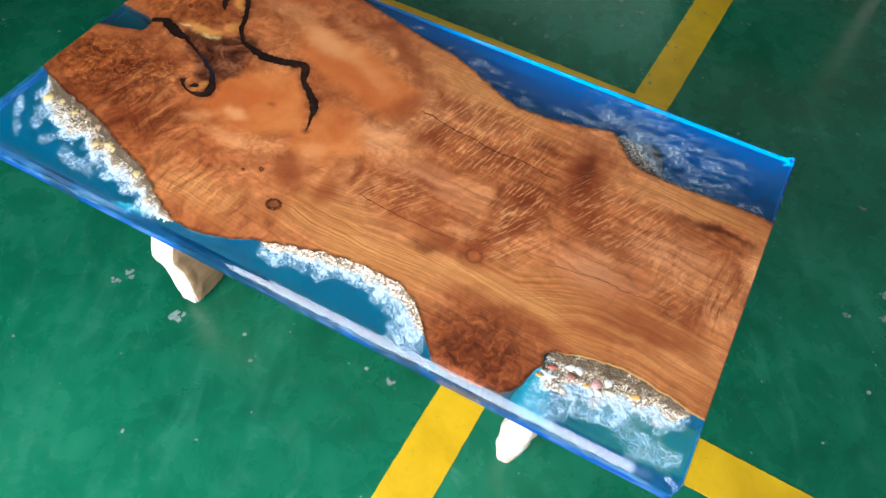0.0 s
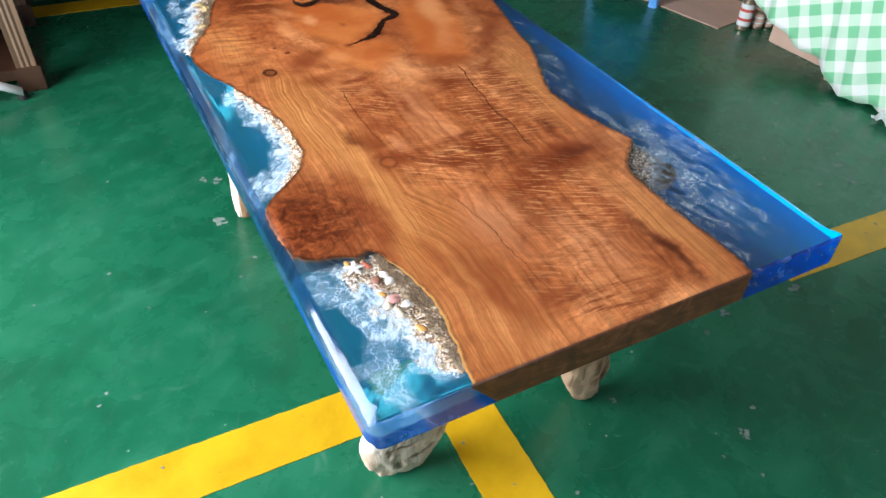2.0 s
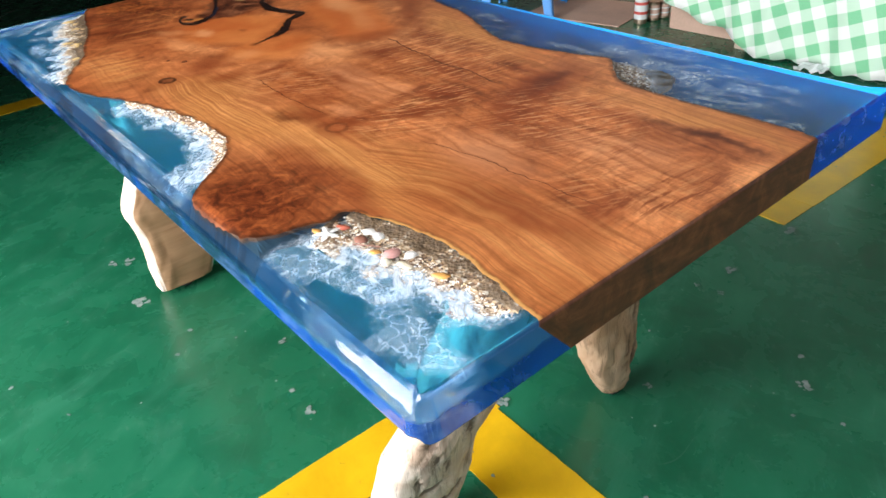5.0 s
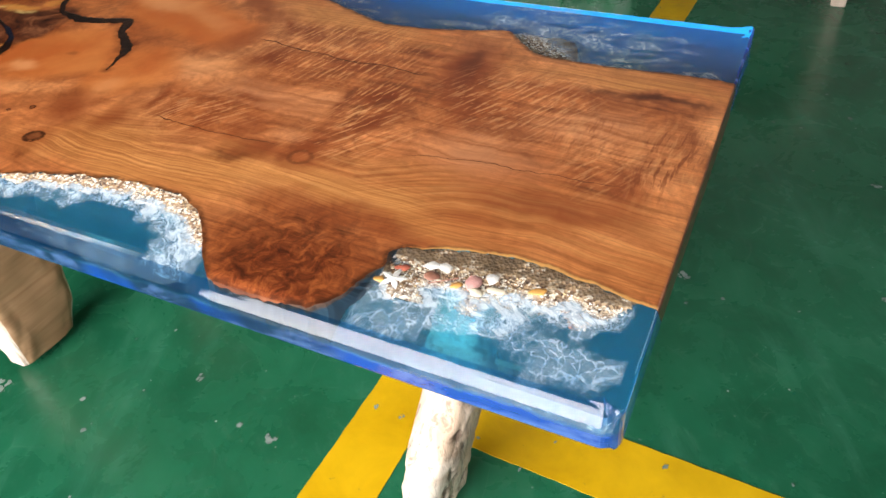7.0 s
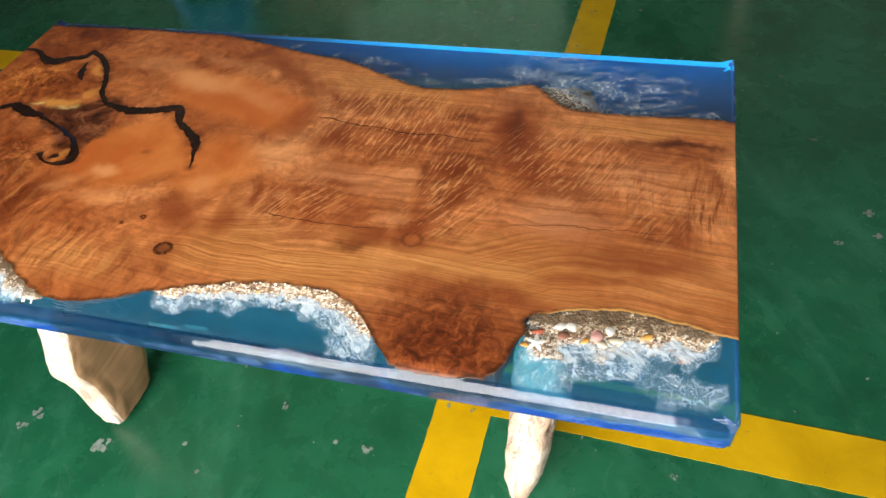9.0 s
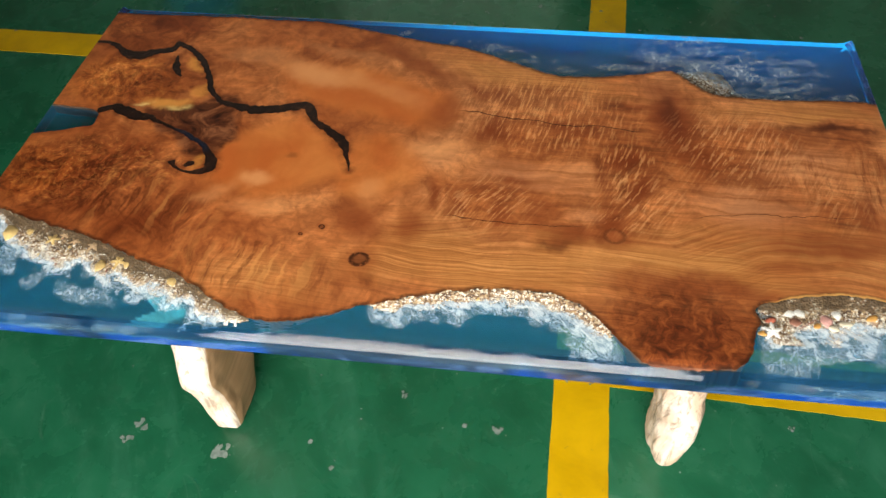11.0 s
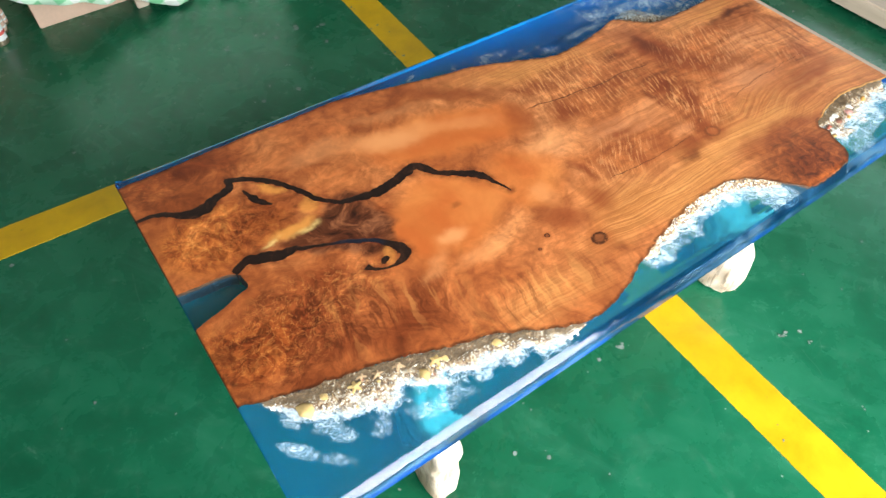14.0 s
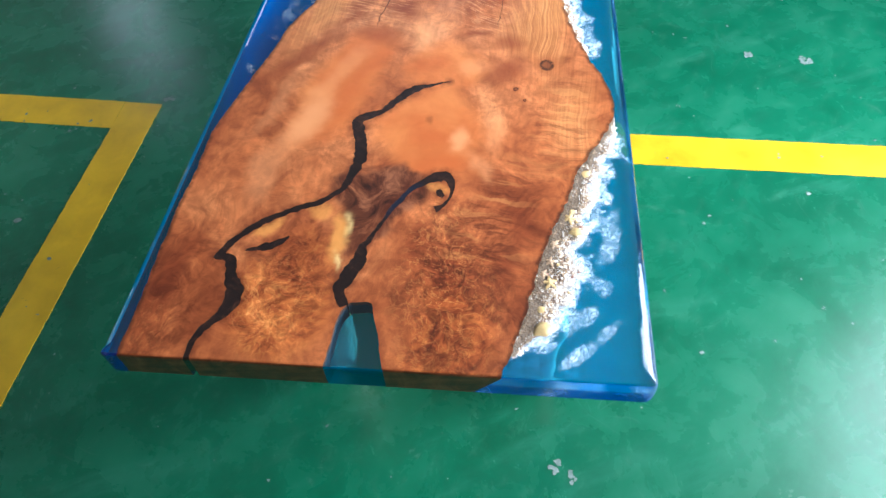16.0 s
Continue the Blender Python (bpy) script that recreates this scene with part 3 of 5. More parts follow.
def cyl(cx, cy, z0, z1, r, k=20, bevel=0.0, r1=None):
    r1 = r if r1 is None else r1
    prof = [(r - bevel, z0), (r, z0 + bevel), (r1, z1 - bevel), (r1 - bevel, z1)] if bevel else [(r, z0), (r1, z1)]
    return loft([[(cx + q * math.cos(2 * math.pi * i / k), cy + q * math.sin(2 * math.pi * i / k), z) for i in range(k)] for q, z in prof])


# ------------------------------------------------------------------ the workshop room
X0, X1, Y0, Y1, HC = -6.2, 6.4, -2.4, 4.4, 4.2
bm = bmesh.new()
box(bm, X0 - 0.3, X1 + 0.3, Y0 - 4.0, Y1 + 0.3, -0.2, 0.0)
structure("floor", bm, FLOOR, "glossy green epoxy workshop floor with scuffs")
bm = bmesh.new()
box(bm, X0 - 0.3, X1 + 0.3, Y0 - 0.3, Y1 + 0.3, HC, HC + 0.15)
structure("ceiling", bm, CEIL, "pale sheet ceiling of the workshop")
bm = bmesh.new()
# opening for the unseen north window, added along with its lamp
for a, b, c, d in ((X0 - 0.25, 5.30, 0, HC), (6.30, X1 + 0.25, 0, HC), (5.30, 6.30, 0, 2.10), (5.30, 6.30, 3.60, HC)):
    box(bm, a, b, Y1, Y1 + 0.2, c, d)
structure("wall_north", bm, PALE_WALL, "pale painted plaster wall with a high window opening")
bm = bmesh.new()
box(bm, X0 - 0.25, X0, Y0, Y1, 0, HC)
structure("wall_west", bm, WALL, "plain painted plaster wall")
bm = bmesh.new()
for a, b, c, d in ((Y0, -0.36, 0, HC), (2.56, Y1, 0, HC), (-0.36, 2.56, 0, 1.15), (-0.36, 2.56, 3.15, HC)):
    box(bm, X1, X1 + 0.25, a, b, c, d)
structure("wall_east", bm, WALL, "plain painted plaster wall with a window opening")
bm = bmesh.new()
for a, b, c, d in ((X0, -0.52, 0, HC), (2.08, X1, 0, HC), (-0.52, 2.08, 3.27, HC)):
    box(bm, a, b, Y0 - 0.25, Y0, c, d)
structure("wall_south", bm, WALL, "plain painted plaster wall with a wide open door")


def marking(corners, label):
    """A painted floor line: a thin film with slightly ragged edges."""
    a, b, c, d = [Vector(q) for q in corners]
    n = max(2, int((b - a).length / 0.02))
    bm = bmesh.new()
    lo, hi = [], []
    for i in range(n + 1):
        f = i / n
        p, q = a.lerp(b, f), d.lerp(c, f)
        j = (q - p).normalized()
        lo.append(p + j * 0.0025 * noise.noise(Vector((p.x * 30, p.y * 30, 1))))
        hi.append(q + j * 0.0025 * noise.noise(Vector((q.x * 30, q.y * 30, 2))))
    rows = [[bm.verts.new((p.x, p.y, z)) for p in side] for side, z in ((lo, 0.0), (lo, 0.002), (hi, 0.002), (hi, 0.0))]
    for r, s in zip(rows, rows[1:]):
        for i in range(n):
            bm.faces.new((r[i], r[i + 1], s[i + 1], s[i]))
    for i in (0, n):
        bm.faces.new([r[i] for r in rows])
    bmesh.ops.recalc_face_normals(bm, faces=bm.faces)
    return tagged(new("floor_line", mesh_of("floor_line", bm, LINE)), label, "floor marking", "yellow floor lines", "structure")


marking([(1.177, -2.305), (1.252, 0.522), (1.406, 0.518), (1.331, -2.309)], "yellow painted line on the green floor")
marking([(1.402, 0.354), (6.292, 0.150), (6.296, 0.305), (1.406, 0.511)], "yellow painted line on the green floor, meeting another")
marking([(1.332, 1.813), (1.450, 4.340), (1.604, 4.337), (1.486, 1.809)], "yellow painted line on the green floor, worn and spotted")
marking([(-5.971, 1.966), (1.476, 1.652), (1.484, 1.806), (-5.968, 2.125)], "yellow painted line on the green floor, turning a corner")
marking([(-2.045, -2.3), (-1.915, 1.79), (-1.760, 1.785), (-1.885, -2.3)], "yellow painted line on the green floor by the dark table")


# ------------------------------------------------------------------ the river table
TOP, THICK, ROUND, END_ROUND = 0.750, 0.067, 0.036, 0.006
CORNERS = [(-0.018, -0.008), (1.884, -0.008), (1.888, 0.946), (-0.016, 1.010)]
FRONT_SHORE = [(-0.07, 0.280), (-0.02, 0.270), (0.07, 0.240), (0.20, 0.208), (0.294, 0.183), (0.385, 0.148), (0.476, 0.120), (0.54, 0.086),
               (0.602, 0.052), (0.656, 0.034), (0.713, 0.031), (0.763, 0.039), (0.808, 0.057), (0.848, 0.075), (0.90, 0.092), (0.95, 0.107),
               (1.016, 0.123), (1.10, 0.137), (1.175, 0.138), (1.23, 0.126), (1.273, 0.097), (1.308, 0.058), (1.332, 0.030), (1.36, 0.010),
               (1.41, 0.007), (1.47, 0.008), (1.508, 0.015), (1.530, 0.034), (1.541, 0.058), (1.547, 0.084), (1.556, 0.106), (1.554, 0.136),
               (1.580, 0.152), (1.625, 0.163), (1.68, 0.176), (1.735, 0.176), (1.79, 0.167), (1.835, 0.158), (1.880, 0.150), (1.93, 0.138)]
BACK_SHORE = [(-0.07, 0.966), (-0.02, 0.967), (0.11, 0.962), (0.30, 0.962), (0.45, 0.954), (0.57, 0.950), (0.71, 0.918), (0.856, 0.880),
              (0.975, 0.853), (1.085, 0.805), (1.19, 0.763), (1.30, 0.764), (1.39, 0.780), (1.452, 0.794), (1.495, 0.753), (1.54, 0.716),
              (1.60, 0.706), (1.69, 0.703), (1.80, 0.708), (1.880, 0.703), (1.93, 0.698)]


def curve_through(pts, step=0.006, rough=0.0016, seed=0.0):
    """A Catmull-Rom line through the points, with the small bites of a natural edge."""
    P = [Vector((*p, 0)) if len(p) == 2 else Vector(p) for p in pts]
    P = [P[0] * 2 - P[1]] + P + [P[-1] * 2 - P[-2]]
    out = []
    for a, b, c, d in zip(P, P[1:], P[2:], P[3:]):
        k = max(1, int((Vector(c[:2]) - Vector(b[:2])).length / step))
        for i in range(k):
            t = i / k
            out.append(0.5 * (2 * b + (c - a) * t + (2 * a - 5 * b + 4 * c - d) * t * t + (3 * b - a - 3 * c + d) * t ** 3))
    out.append(P[-2])
    res = []
    for i, p in enumerate(out):
        q = out[min(i + 1, len(out) - 1)] - out[max(i - 1, 0)]
        nrm = Vector((-q.y, q.x)).normalized()
        w = rough * (1.6 * noise.noise(Vector((p.x * 38, p.y * 38, seed))) + 0.9 * noise.noise(Vector((p.x * 120, p.y * 120, seed + 3))))
        res.append((p.x + nrm.x * w, p.y + nrm.y * w, p.z))
    return res


def ribbon(pts, seed, grow=0.0):
    """The outline of a cleft from its middle line (x, y, half-width)."""
    mid = curve_through(pts, 0.005, 0.0012, seed)
    if grow:
        for k, (a, z) in ((0, (mid[1], mid[0])), (len(mid) + 1, (mid[-2], mid[-1]))):
            t = Vector((z[0] - a[0], z[1] - a[1])).normalized() * grow
            mid.insert(k, (z[0] + t.x, z[1] + t.y, z[2]))
    lo, hi = [], []
    for i, (x, y, w) in enumerate(mid):
        a, b = mid[max(i - 1, 0)], mid[min(i + 1, len(mid) - 1)]
        t = Vector((b[0] - a[0], b[1] - a[1])).normalized()
        w = max(w, 0.0008) + grow
        u = w * (1 + 0.45 * noise.noise(Vector((x * 70, y * 70, seed + 5))))
        v = w * (1 + 0.45 * noise.noise(Vector((x * 70, y * 70, seed + 9))))
        lo.append((x - t.y * u, y + t.x * u))
        hi.append((x + t.y * v, y - t.x * v))
    return lo + hi[::-1]


def inside(poly, pts):
    """For each point, whether it lies in the polygon."""
    q = np.asarray(poly)
    x, y = pts[:, 0], pts[:, 1]
    res = np.zeros(len(pts), bool)
    for (ax, ay), (bx, by) in zip(q, np.roll(q, -1, 0)):
        if ay != by:
            res ^= ((ay > y) != (by > y)) & (x < (bx - ax) * (y - ay) / (by - ay) + ax)
    return res


def distance(line, pts, closed=False):
    q = np.asarray(line, float)[:, :2]
    a, b = (q, np.roll(q, -1, 0)) if closed else (q[:-1], q[1:])
    best = np.full(len(pts), 1e9)
    for p, r in zip(a, b):
        e = r - p
        t = np.clip(((pts - p) @ e) / max(e @ e, 1e-12), 0, 1)
        best = np.minimum(best, np.hypot(*(pts - p - t[:, None] * e).T))
    return best


def rounded(inset, radius=0.022):
    """The table's outline, moved inwards, with rounded corners."""
    C = [Vector(c) for c in CORNERS]
    out = []
    for i, c in enumerate(C):
        u, w = (C[i - 1] - c).normalized(), (C[(i + 1) % 4] - c).normalized()
        s = math.sin(u.angle(w))
        centre = c + (u + w) * max(radius, inset + 0.002) / s
        r = max(radius - inset, 0.002)
        a0 = math.atan2(*(-Vector((-u.y, u.x)) if (Vector((-u.y, u.x)).dot(w) > 0) else Vector((-u.y, u.x))).yx)
        a1 = math.atan2(*(-Vector((-w.y, w.x)) if (Vector((-w.y, w.x)).dot(u) > 0) else Vector((-w.y, w.x))).yx)
        da = (a1 - a0 + math.pi) % (2 * math.pi) - math.pi
        out += [(centre.x + r * math.cos(a0 + da * k / 9), centre.y + r * math.sin(a0 + da * k / 9)) for k in range(10)]
    return out


front_line = [p[:2] for p in curve_through(FRONT_SHORE, 0.005, 0.0033, 1.0)]
back_line = [p[:2] for p in curve_through(BACK_SHORE, 0.006, 0.0016, 7.0)]
CLEFT_MAIN = [
    (0.76, 0.415, 0.001), (0.741, 0.472, 0.006), (0.726, 0.503, 0.012), (0.69, 0.535, 0.01), (0.65, 0.567, 0.009), (0.618, 0.615, 0.013), (0.58, 0.611, 0.013), (0.545, 0.602, 0.014),
    (0.495, 0.596, 0.014), (0.44, 0.608, 0.010), (0.405, 0.62, 0.007), (0.366, 0.66, 0.007), (0.333, 0.727, 0.008), (0.292, 0.785, 0.008), (0.25, 0.82, 0.008), (0.214, 0.838, 0.01),
    (0.207, 0.845, 0.005)]
CLEFT_END = [
    (0.214, 0.842, 0.006), (0.205, 0.813, 0.011), (0.165, 0.8, 0.012), (0.135, 0.785, 0.018), (0.105, 0.785, 0.016), (0.075, 0.8, 0.01), (0.042, 0.826, 0.007), (0.005, 0.836, 0.006),
    (-0.06, 0.834, 0.009)]
CLEFT_HOOK = [
    (0.356, 0.417, 0.009), (0.366, 0.404, 0.005), (0.385, 0.391, 0.003), (0.415, 0.385, 0.005), (0.44, 0.393, 0.01), (0.45, 0.412, 0.014), (0.432, 0.448, 0.009), (0.405, 0.475, 0.006),
    (0.36, 0.503, 0.006), (0.31, 0.525, 0.004), (0.26, 0.548, 0.007), (0.21, 0.56, 0.016), (0.17, 0.577, 0.014), (0.146, 0.583, 0.012), (0.112, 0.566, 0.009)]
CLEFT_SPLIT = [
    (0.23, 0.788, 0.002), (0.24, 0.755, 0.009), (0.252, 0.73, 0.009), (0.27, 0.706, 0.002)]
CLEFT_TIP = [
    (0.392, 0.402, 0.006), (0.4, 0.41, 0.008), (0.412, 0.414, 0.004)]
CLEFT_LINES = [(CLEFT_MAIN, 11.0), (CLEFT_END, 23.0), (CLEFT_HOOK, 31.0), (CLEFT_SPLIT, 41.0), (CLEFT_TIP, 43.0)]
CLEFTS = [ribbon(line, seed) for line, seed in CLEFT_LINES]
POND = [p[:2] for p in curve_through([(0.121, 0.556), (0.121, 0.518), (0.09, 0.508), (0.06, 0.497), (0.02, 0.488), (-0.025, 0.476), (-0.07, 0.470),
                                      (-0.07, 0.590), (-0.04, 0.588), (0.024, 0.581), (0.073, 0.577), (0.10, 0.571), (0.121, 0.556)], 0.006, 0.0012, 51.0)]
OUTLINE = rounded(0.0)
INSETS = sorted({round(ROUND * (1 - math.sin(radians(a))), 6) for a in (0, 10, 20, 30, 40, 50, 60, 70, 80, 90)} | {0.0006, 0.0018, 0.0036, 0.006})


def slab_cells():
    """Cuts the table's plan into triangles of wood, cleft and resin."""
    from mathutils.geometry import delaunay_2d_cdt
    vs, es = [], []

    def add(line, closed):
        k = len(vs)
        vs.extend(Vector(p) for p in line)
        es.extend((k + i, k + i + 1) for i in range(len(line) - 1))
        if closed:
            es.append((k + len(line) - 1, k))
    for d in INSETS:
        ring = rounded(d)
        fine = []
        for a, b in zip(ring, ring[1:] + ring[:1]):
            k = max(1, int(math.dist(a, b) / 0.016))
            fine += [(a[0] + (b[0] - a[0]) * i / k, a[1] + (b[1] - a[1]) * i / k) for i in range(k)]
        add(fine, True)
    add(front_line, False)
    add(back_line, False)
    for c in CLEFTS:
        add(c, True)
    add(POND[:-1], True)
    for grow in (0.005, 0.012, 0.026):
        for line, seed in CLEFT_LINES:
            add(ribbon(line, seed, grow), True)
    for line, sign in ((front_line, 1), (back_line, -1)):
        for off in (0.003, 0.008, 0.016):
            q = [Vector(v) for v in line]
            t = [(q[min(i + 2, len(q) - 1)] - q[max(i - 2, 0)]).normalized() for i in range(len(q))]
            add([(a.x - sign * u.y * off, a.y + sign * u.x * off) for a, u in zip(q[::2], t[::2])], False)
    # an even field of points in the wood, to carry its figure
    gx, gy = np.meshgrid(np.arange(-0.02, 1.87, 0.0075), np.arange(0.0, 1.0, 0.0075))
    pts = np.c_[gx.ravel() + 0.00375 * (np.round(gy.ravel() / 0.0075) % 2), gy.ravel()]
    wood = inside(rounded(0.0365), pts) & ~inside(front_line + [(1.93, -1.0), (-0.07, -1.0)], pts) & ~inside(back_line + [(1.93, 2.0), (-0.07, 2.0)], pts)
    vs.extend(Vector(p) for p in pts[wood])
    co, _, faces, *_ = delaunay_2d_cdt(vs, es, [], 0, 1e-6)
    co = np.array([tuple(c) for c in co])
    tri = np.array([f for f in faces if len(f) == 3])
    mid = co[tri].mean(1)
    area = np.abs(np.cross(co[tri[:, 1]] - co[tri[:, 0]], co[tri[:, 2]] - co[tri[:, 0]]))
    keep = inside(OUTLINE, mid) & (area > 1e-10)
    tri, mid = tri[keep], mid[keep]
    kind = np.full(len(tri), "wood", object)
    for c in CLEFTS:
        kind[inside(c, mid)] = "cleft"
    kind[inside(POND, mid)] = "pond"
    kind[inside(front_line + [(1.93, -1.0), (-0.07, -1.0)], mid)] = "front"
    kind[inside(back_line + [(1.93, 2.0), (-0.07, 2.0)], mid)] = "back"
    d = distance(OUTLINE, co, True)
    C = np.asarray(CORNERS)
    long_side = np.minimum(distance(C[[0, 1]], co), distance(C[[2, 3]], co))
    end_side = np.minimum(distance(C[[1, 2]], co), distance(C[[3, 0]], co))
    f = np.clip(0.5 + (end_side - long_side) / 0.012, 0, 1)
    radius = END_ROUND + (ROUND - END_ROUND) * f * f * (3 - 2 * f)
    drop = radius - np.sqrt(np.maximum(radius ** 2 - (radius - np.minimum(d, radius)) ** 2, 0))
    return co, tri, kind, drop


# the figure of the wood in plan: (x, y, half-length, half-width, turn, strength), with its softness
FIGURE = {}
FIGURE["sapwood"] = (0.8, (
    (1.05, 0.19, 0.42, 0.09, 0, 0.55), (1.1, 0.76, 0.34, 0.09, -14, 0.45), (1.7, 0.66, 0.26, 0.06, 0, 0.35), (0.62, 0.12, 0.22, 0.08, -8, 0.4),
    (1.42, 0.215, 0.3, 0.05, -3, 0.6), (1.78, 0.645, 0.14, 0.02, 4, 0.6),))
FIGURE["pale_wood"] = (0.9, (
    (1.56, 0.38, 0.16, 0.1, 0, 0.6), (1.16, 0.43, 0.2, 0.07, 0, 0.55), (1.7, 0.5, 0.16, 0.09, 0, 0.55), (0.95, 0.47, 0.1, 0.045, 10, 0.45),
    (1.25, 0.34, 0.06, 0.05, 0, 0.4),))
FIGURE["heartwood"] = (0.45, (
    (0.595, 0.445, 0.19, 0.155, 12, 0.88), (0.735, 0.675, 0.28, 0.105, -18, 0.85), (0.81, 0.43, 0.115, 0.13, 0, 0.75),))
# pale heartwood; the strongest broad patches also paint in glare
FIGURE["pale_heart_and_glare"] = (0.8, (
    (0.62, 0.735, 0.16, 0.06, -14, 0.75), (0.8, 0.68, 0.14, 0.04, -28, 0.35), (0.94, 0.5, 0.11, 0.045, 8, 0.6), (0.45, 0.8, 0.12, 0.05, -10, 0.4),
    (0.66, 0.83, 0.16, 0.03, -14, 0.35), (0.82, 0.36, 0.05, 0.055, 0, 0.45), (0.566, 0.372, 0.045, 0.032, 0, 0.8), (0.49, 0.33, 0.08, 0.03, 20, 0.4),
    (0.6, 0.3, 0.12, 0.025, 5, 0.4),))
FIGURE["red_figure"] = (0.9, (
    (1.06, 0.555, 0.07, 0.06, 0, 0.7), (1.24, 0.575, 0.12, 0.04, 0, 0.45), (0.84, 0.8, 0.2, 0.035, -34, 0.55), (1.0, 0.7, 0.06, 0.02, -40, 0.5),
    (0.5, 0.93, 0.2, 0.02, -4, 0.35), (0.945, 0.365, 0.02, 0.075, 8, 0.65), (0.99, 0.345, 0.018, 0.065, -6, 0.55), (1.085, 0.325, 0.035, 0.07, 0, 0.4),
    (1.165, 0.32, 0.05, 0.06, 0, 0.35), (1.115, 0.405, 0.045, 0.018, 0, 0.45), (0.8, 0.285, 0.085, 0.06, -20, 0.5), (0.93, 0.27, 0.05, 0.07, 10, 0.4),
    (1.31, 0.315, 0.06, 0.095, 8, 0.6), (1.345, 0.475, 0.065, 0.055, 0, 0.7), (1.29, 0.44, 0.03, 0.06, 0, 0.5), (1.06, 0.67, 0.10, 0.05, -20, 0.5), (1.18, 0.70, 0.12, 0.03, -10, 0.4),
    (1.24, 0.27, 0.07, 0.04, 0, 0.5), (1.47, 0.17, 0.22, 0.04, 0, 0.45), (0.93, 0.62, 0.06, 0.08, -30, 0.4),))
FIGURE["red_figure_right"] = (0.9, (
    (1.45, 0.62, 0.075, 0.175, 6, 0.85), (1.36, 0.67, 0.085, 0.022, 0, 0.55), (1.4, 0.735, 0.06, 0.05, 0, 0.4), (1.5, 0.5, 0.05, 0.1, -20, 0.35),
    (1.81, 0.36, 0.05, 0.1, 0, 0.45), (1.62, 0.6, 0.16, 0.03, 0, 0.3), (1.72, 0.285, 0.20, 0.035, -3, 0.5), (1.375, 0.395, 0.085, 0.034, 50, 0.75),))
FIGURE["red_figure_left"] = (0.9, (
    (0.1, 0.94, 0.22, 0.05, -6, 0.45), (0.1, 0.38, 0.18, 0.085, -6, 0.6), (0.22, 0.26, 0.12, 0.04, -20, 0.45), (0.17, 0.9, 0.14, 0.03, -10, 0.45),
    (0.27, 0.45, 0.1, 0.045, -10, 0.5), (0.35, 0.24, 0.1, 0.05, 0, 0.35),))
FIGURE["dark_figure"] = (0.9, (
    (1.205, 0.245, 0.055, 0.016, 0, 0.6), (1.34, 0.665, 0.07, 0.01, 0, 0.5), (1.45, 0.65, 0.03, 0.09, 8, 0.5), (1.335, 0.4, 0.03, 0.014, 30, 0.5),
    (1.36, 0.455, 0.02, 0.03, 0, 0.4), (1.795, 0.603, 0.13, 0.02, 4, 0.92), (1.7, 0.615, 0.1, 0.008, -4, 0.6), (1.37, 0.52, 0.05, 0.012, 0, 0.4),
    (1.285, 0.465, 0.012, 0.03, 20, 0.5), (1.32, 0.345, 0.03, 0.012, 20, 0.45), (1.29, 0.275, 0.018, 0.035, 0, 0.4), (0.62, 0.46, 0.02, 0.01, 0, 0.35),))
FIGURE["curl_zone"] = (0.65, (
    (1.17, 0.63, 0.26, 0.17, -8, 1.0), (1.34, 0.45, 0.09, 0.1, 0, 1.0),))
FIGURE["sweep_zone"] = (0.8, (
    (1.56, 0.54, 0.2, 0.17, 0, 1.0), (1.36, 0.36, 0.16, 0.11, 30, 1.0), (1.05, 0.35, 0.16, 0.09, 0, 1.0), (1.75, 0.4, 0.1, 0.12, 0, 0.7),))
FIGURE["bar_zone"] = (0.8, (
    (1.84, 0.44, 0.06, 0.17, 0, 1.0), (1.70, 0.47, 0.08, 0.10, 0, 0.6),))
FIGURE["run_zone"] = (0.7, (
    (1.10, 0.20, 0.36, 0.115, 0, 0.9), (1.55, 0.255, 0.36, 0.115, 0, 0.95), (1.82, 0.235, 0.22, 0.12, 0, 0.9), (0.98, 0.28, 0.16, 0.09, 0, 0.6),
    (1.72, 0.665, 0.26, 0.045, 0, 0.7), (1.12, 0.76, 0.28, 0.05, -16, 0.6),))
FIGURE["fan_zone"] = (0.8, (
    (0.3, 0.3, 0.28, 0.13, -12, 1.0), (0.62, 0.15, 0.26, 0.1, -6, 1.0),))
FIGURE["burl_zone"] = (0.8, (
    (1.43, 0.05, 0.24, 0.19, 0, 0.95),))
FIGURE["gold_zone"] = (0.4, (
    (0.13, 0.69, 0.18, 0.12, 0, 0.65), (0.05, 0.37, 0.15, 0.11, 0, 0.6),))
FIGURE["squiggle_zone"] = (0.7, (
    (0.12, 0.37, 0.24, 0.15, 0, 1.0), (0.12, 0.7, 0.18, 0.11, 0, 0.8), (0.3, 0.4, 0.14, 0.1, 0, 0.7), (0.05, 0.92, 0.1, 0.06, 0, 0.5),))
FIGURE["brown_wood"] = (0.75, (
    (0.13, 0.33, 0.34, 0.19, -8, 0.85), (0.12, 0.91, 0.36, 0.09, -5, 0.85), (0.20, 0.68, 0.17, 0.10, 10, 0.75), (0.44, 0.20, 0.20, 0.10, -22, 0.5), (0.42, 0.74, 0.10, 0.05, -40, 0.4),))
FIGURE["pocket_zone"] = (0.25, (
    (0.408, 0.53, 0.120, 0.075, -70, 0.9), (0.36, 0.540, 0.15, 0.052, -20, 0.9), (0.27, 0.585, 0.07, 0.035, -20, 0.4),))
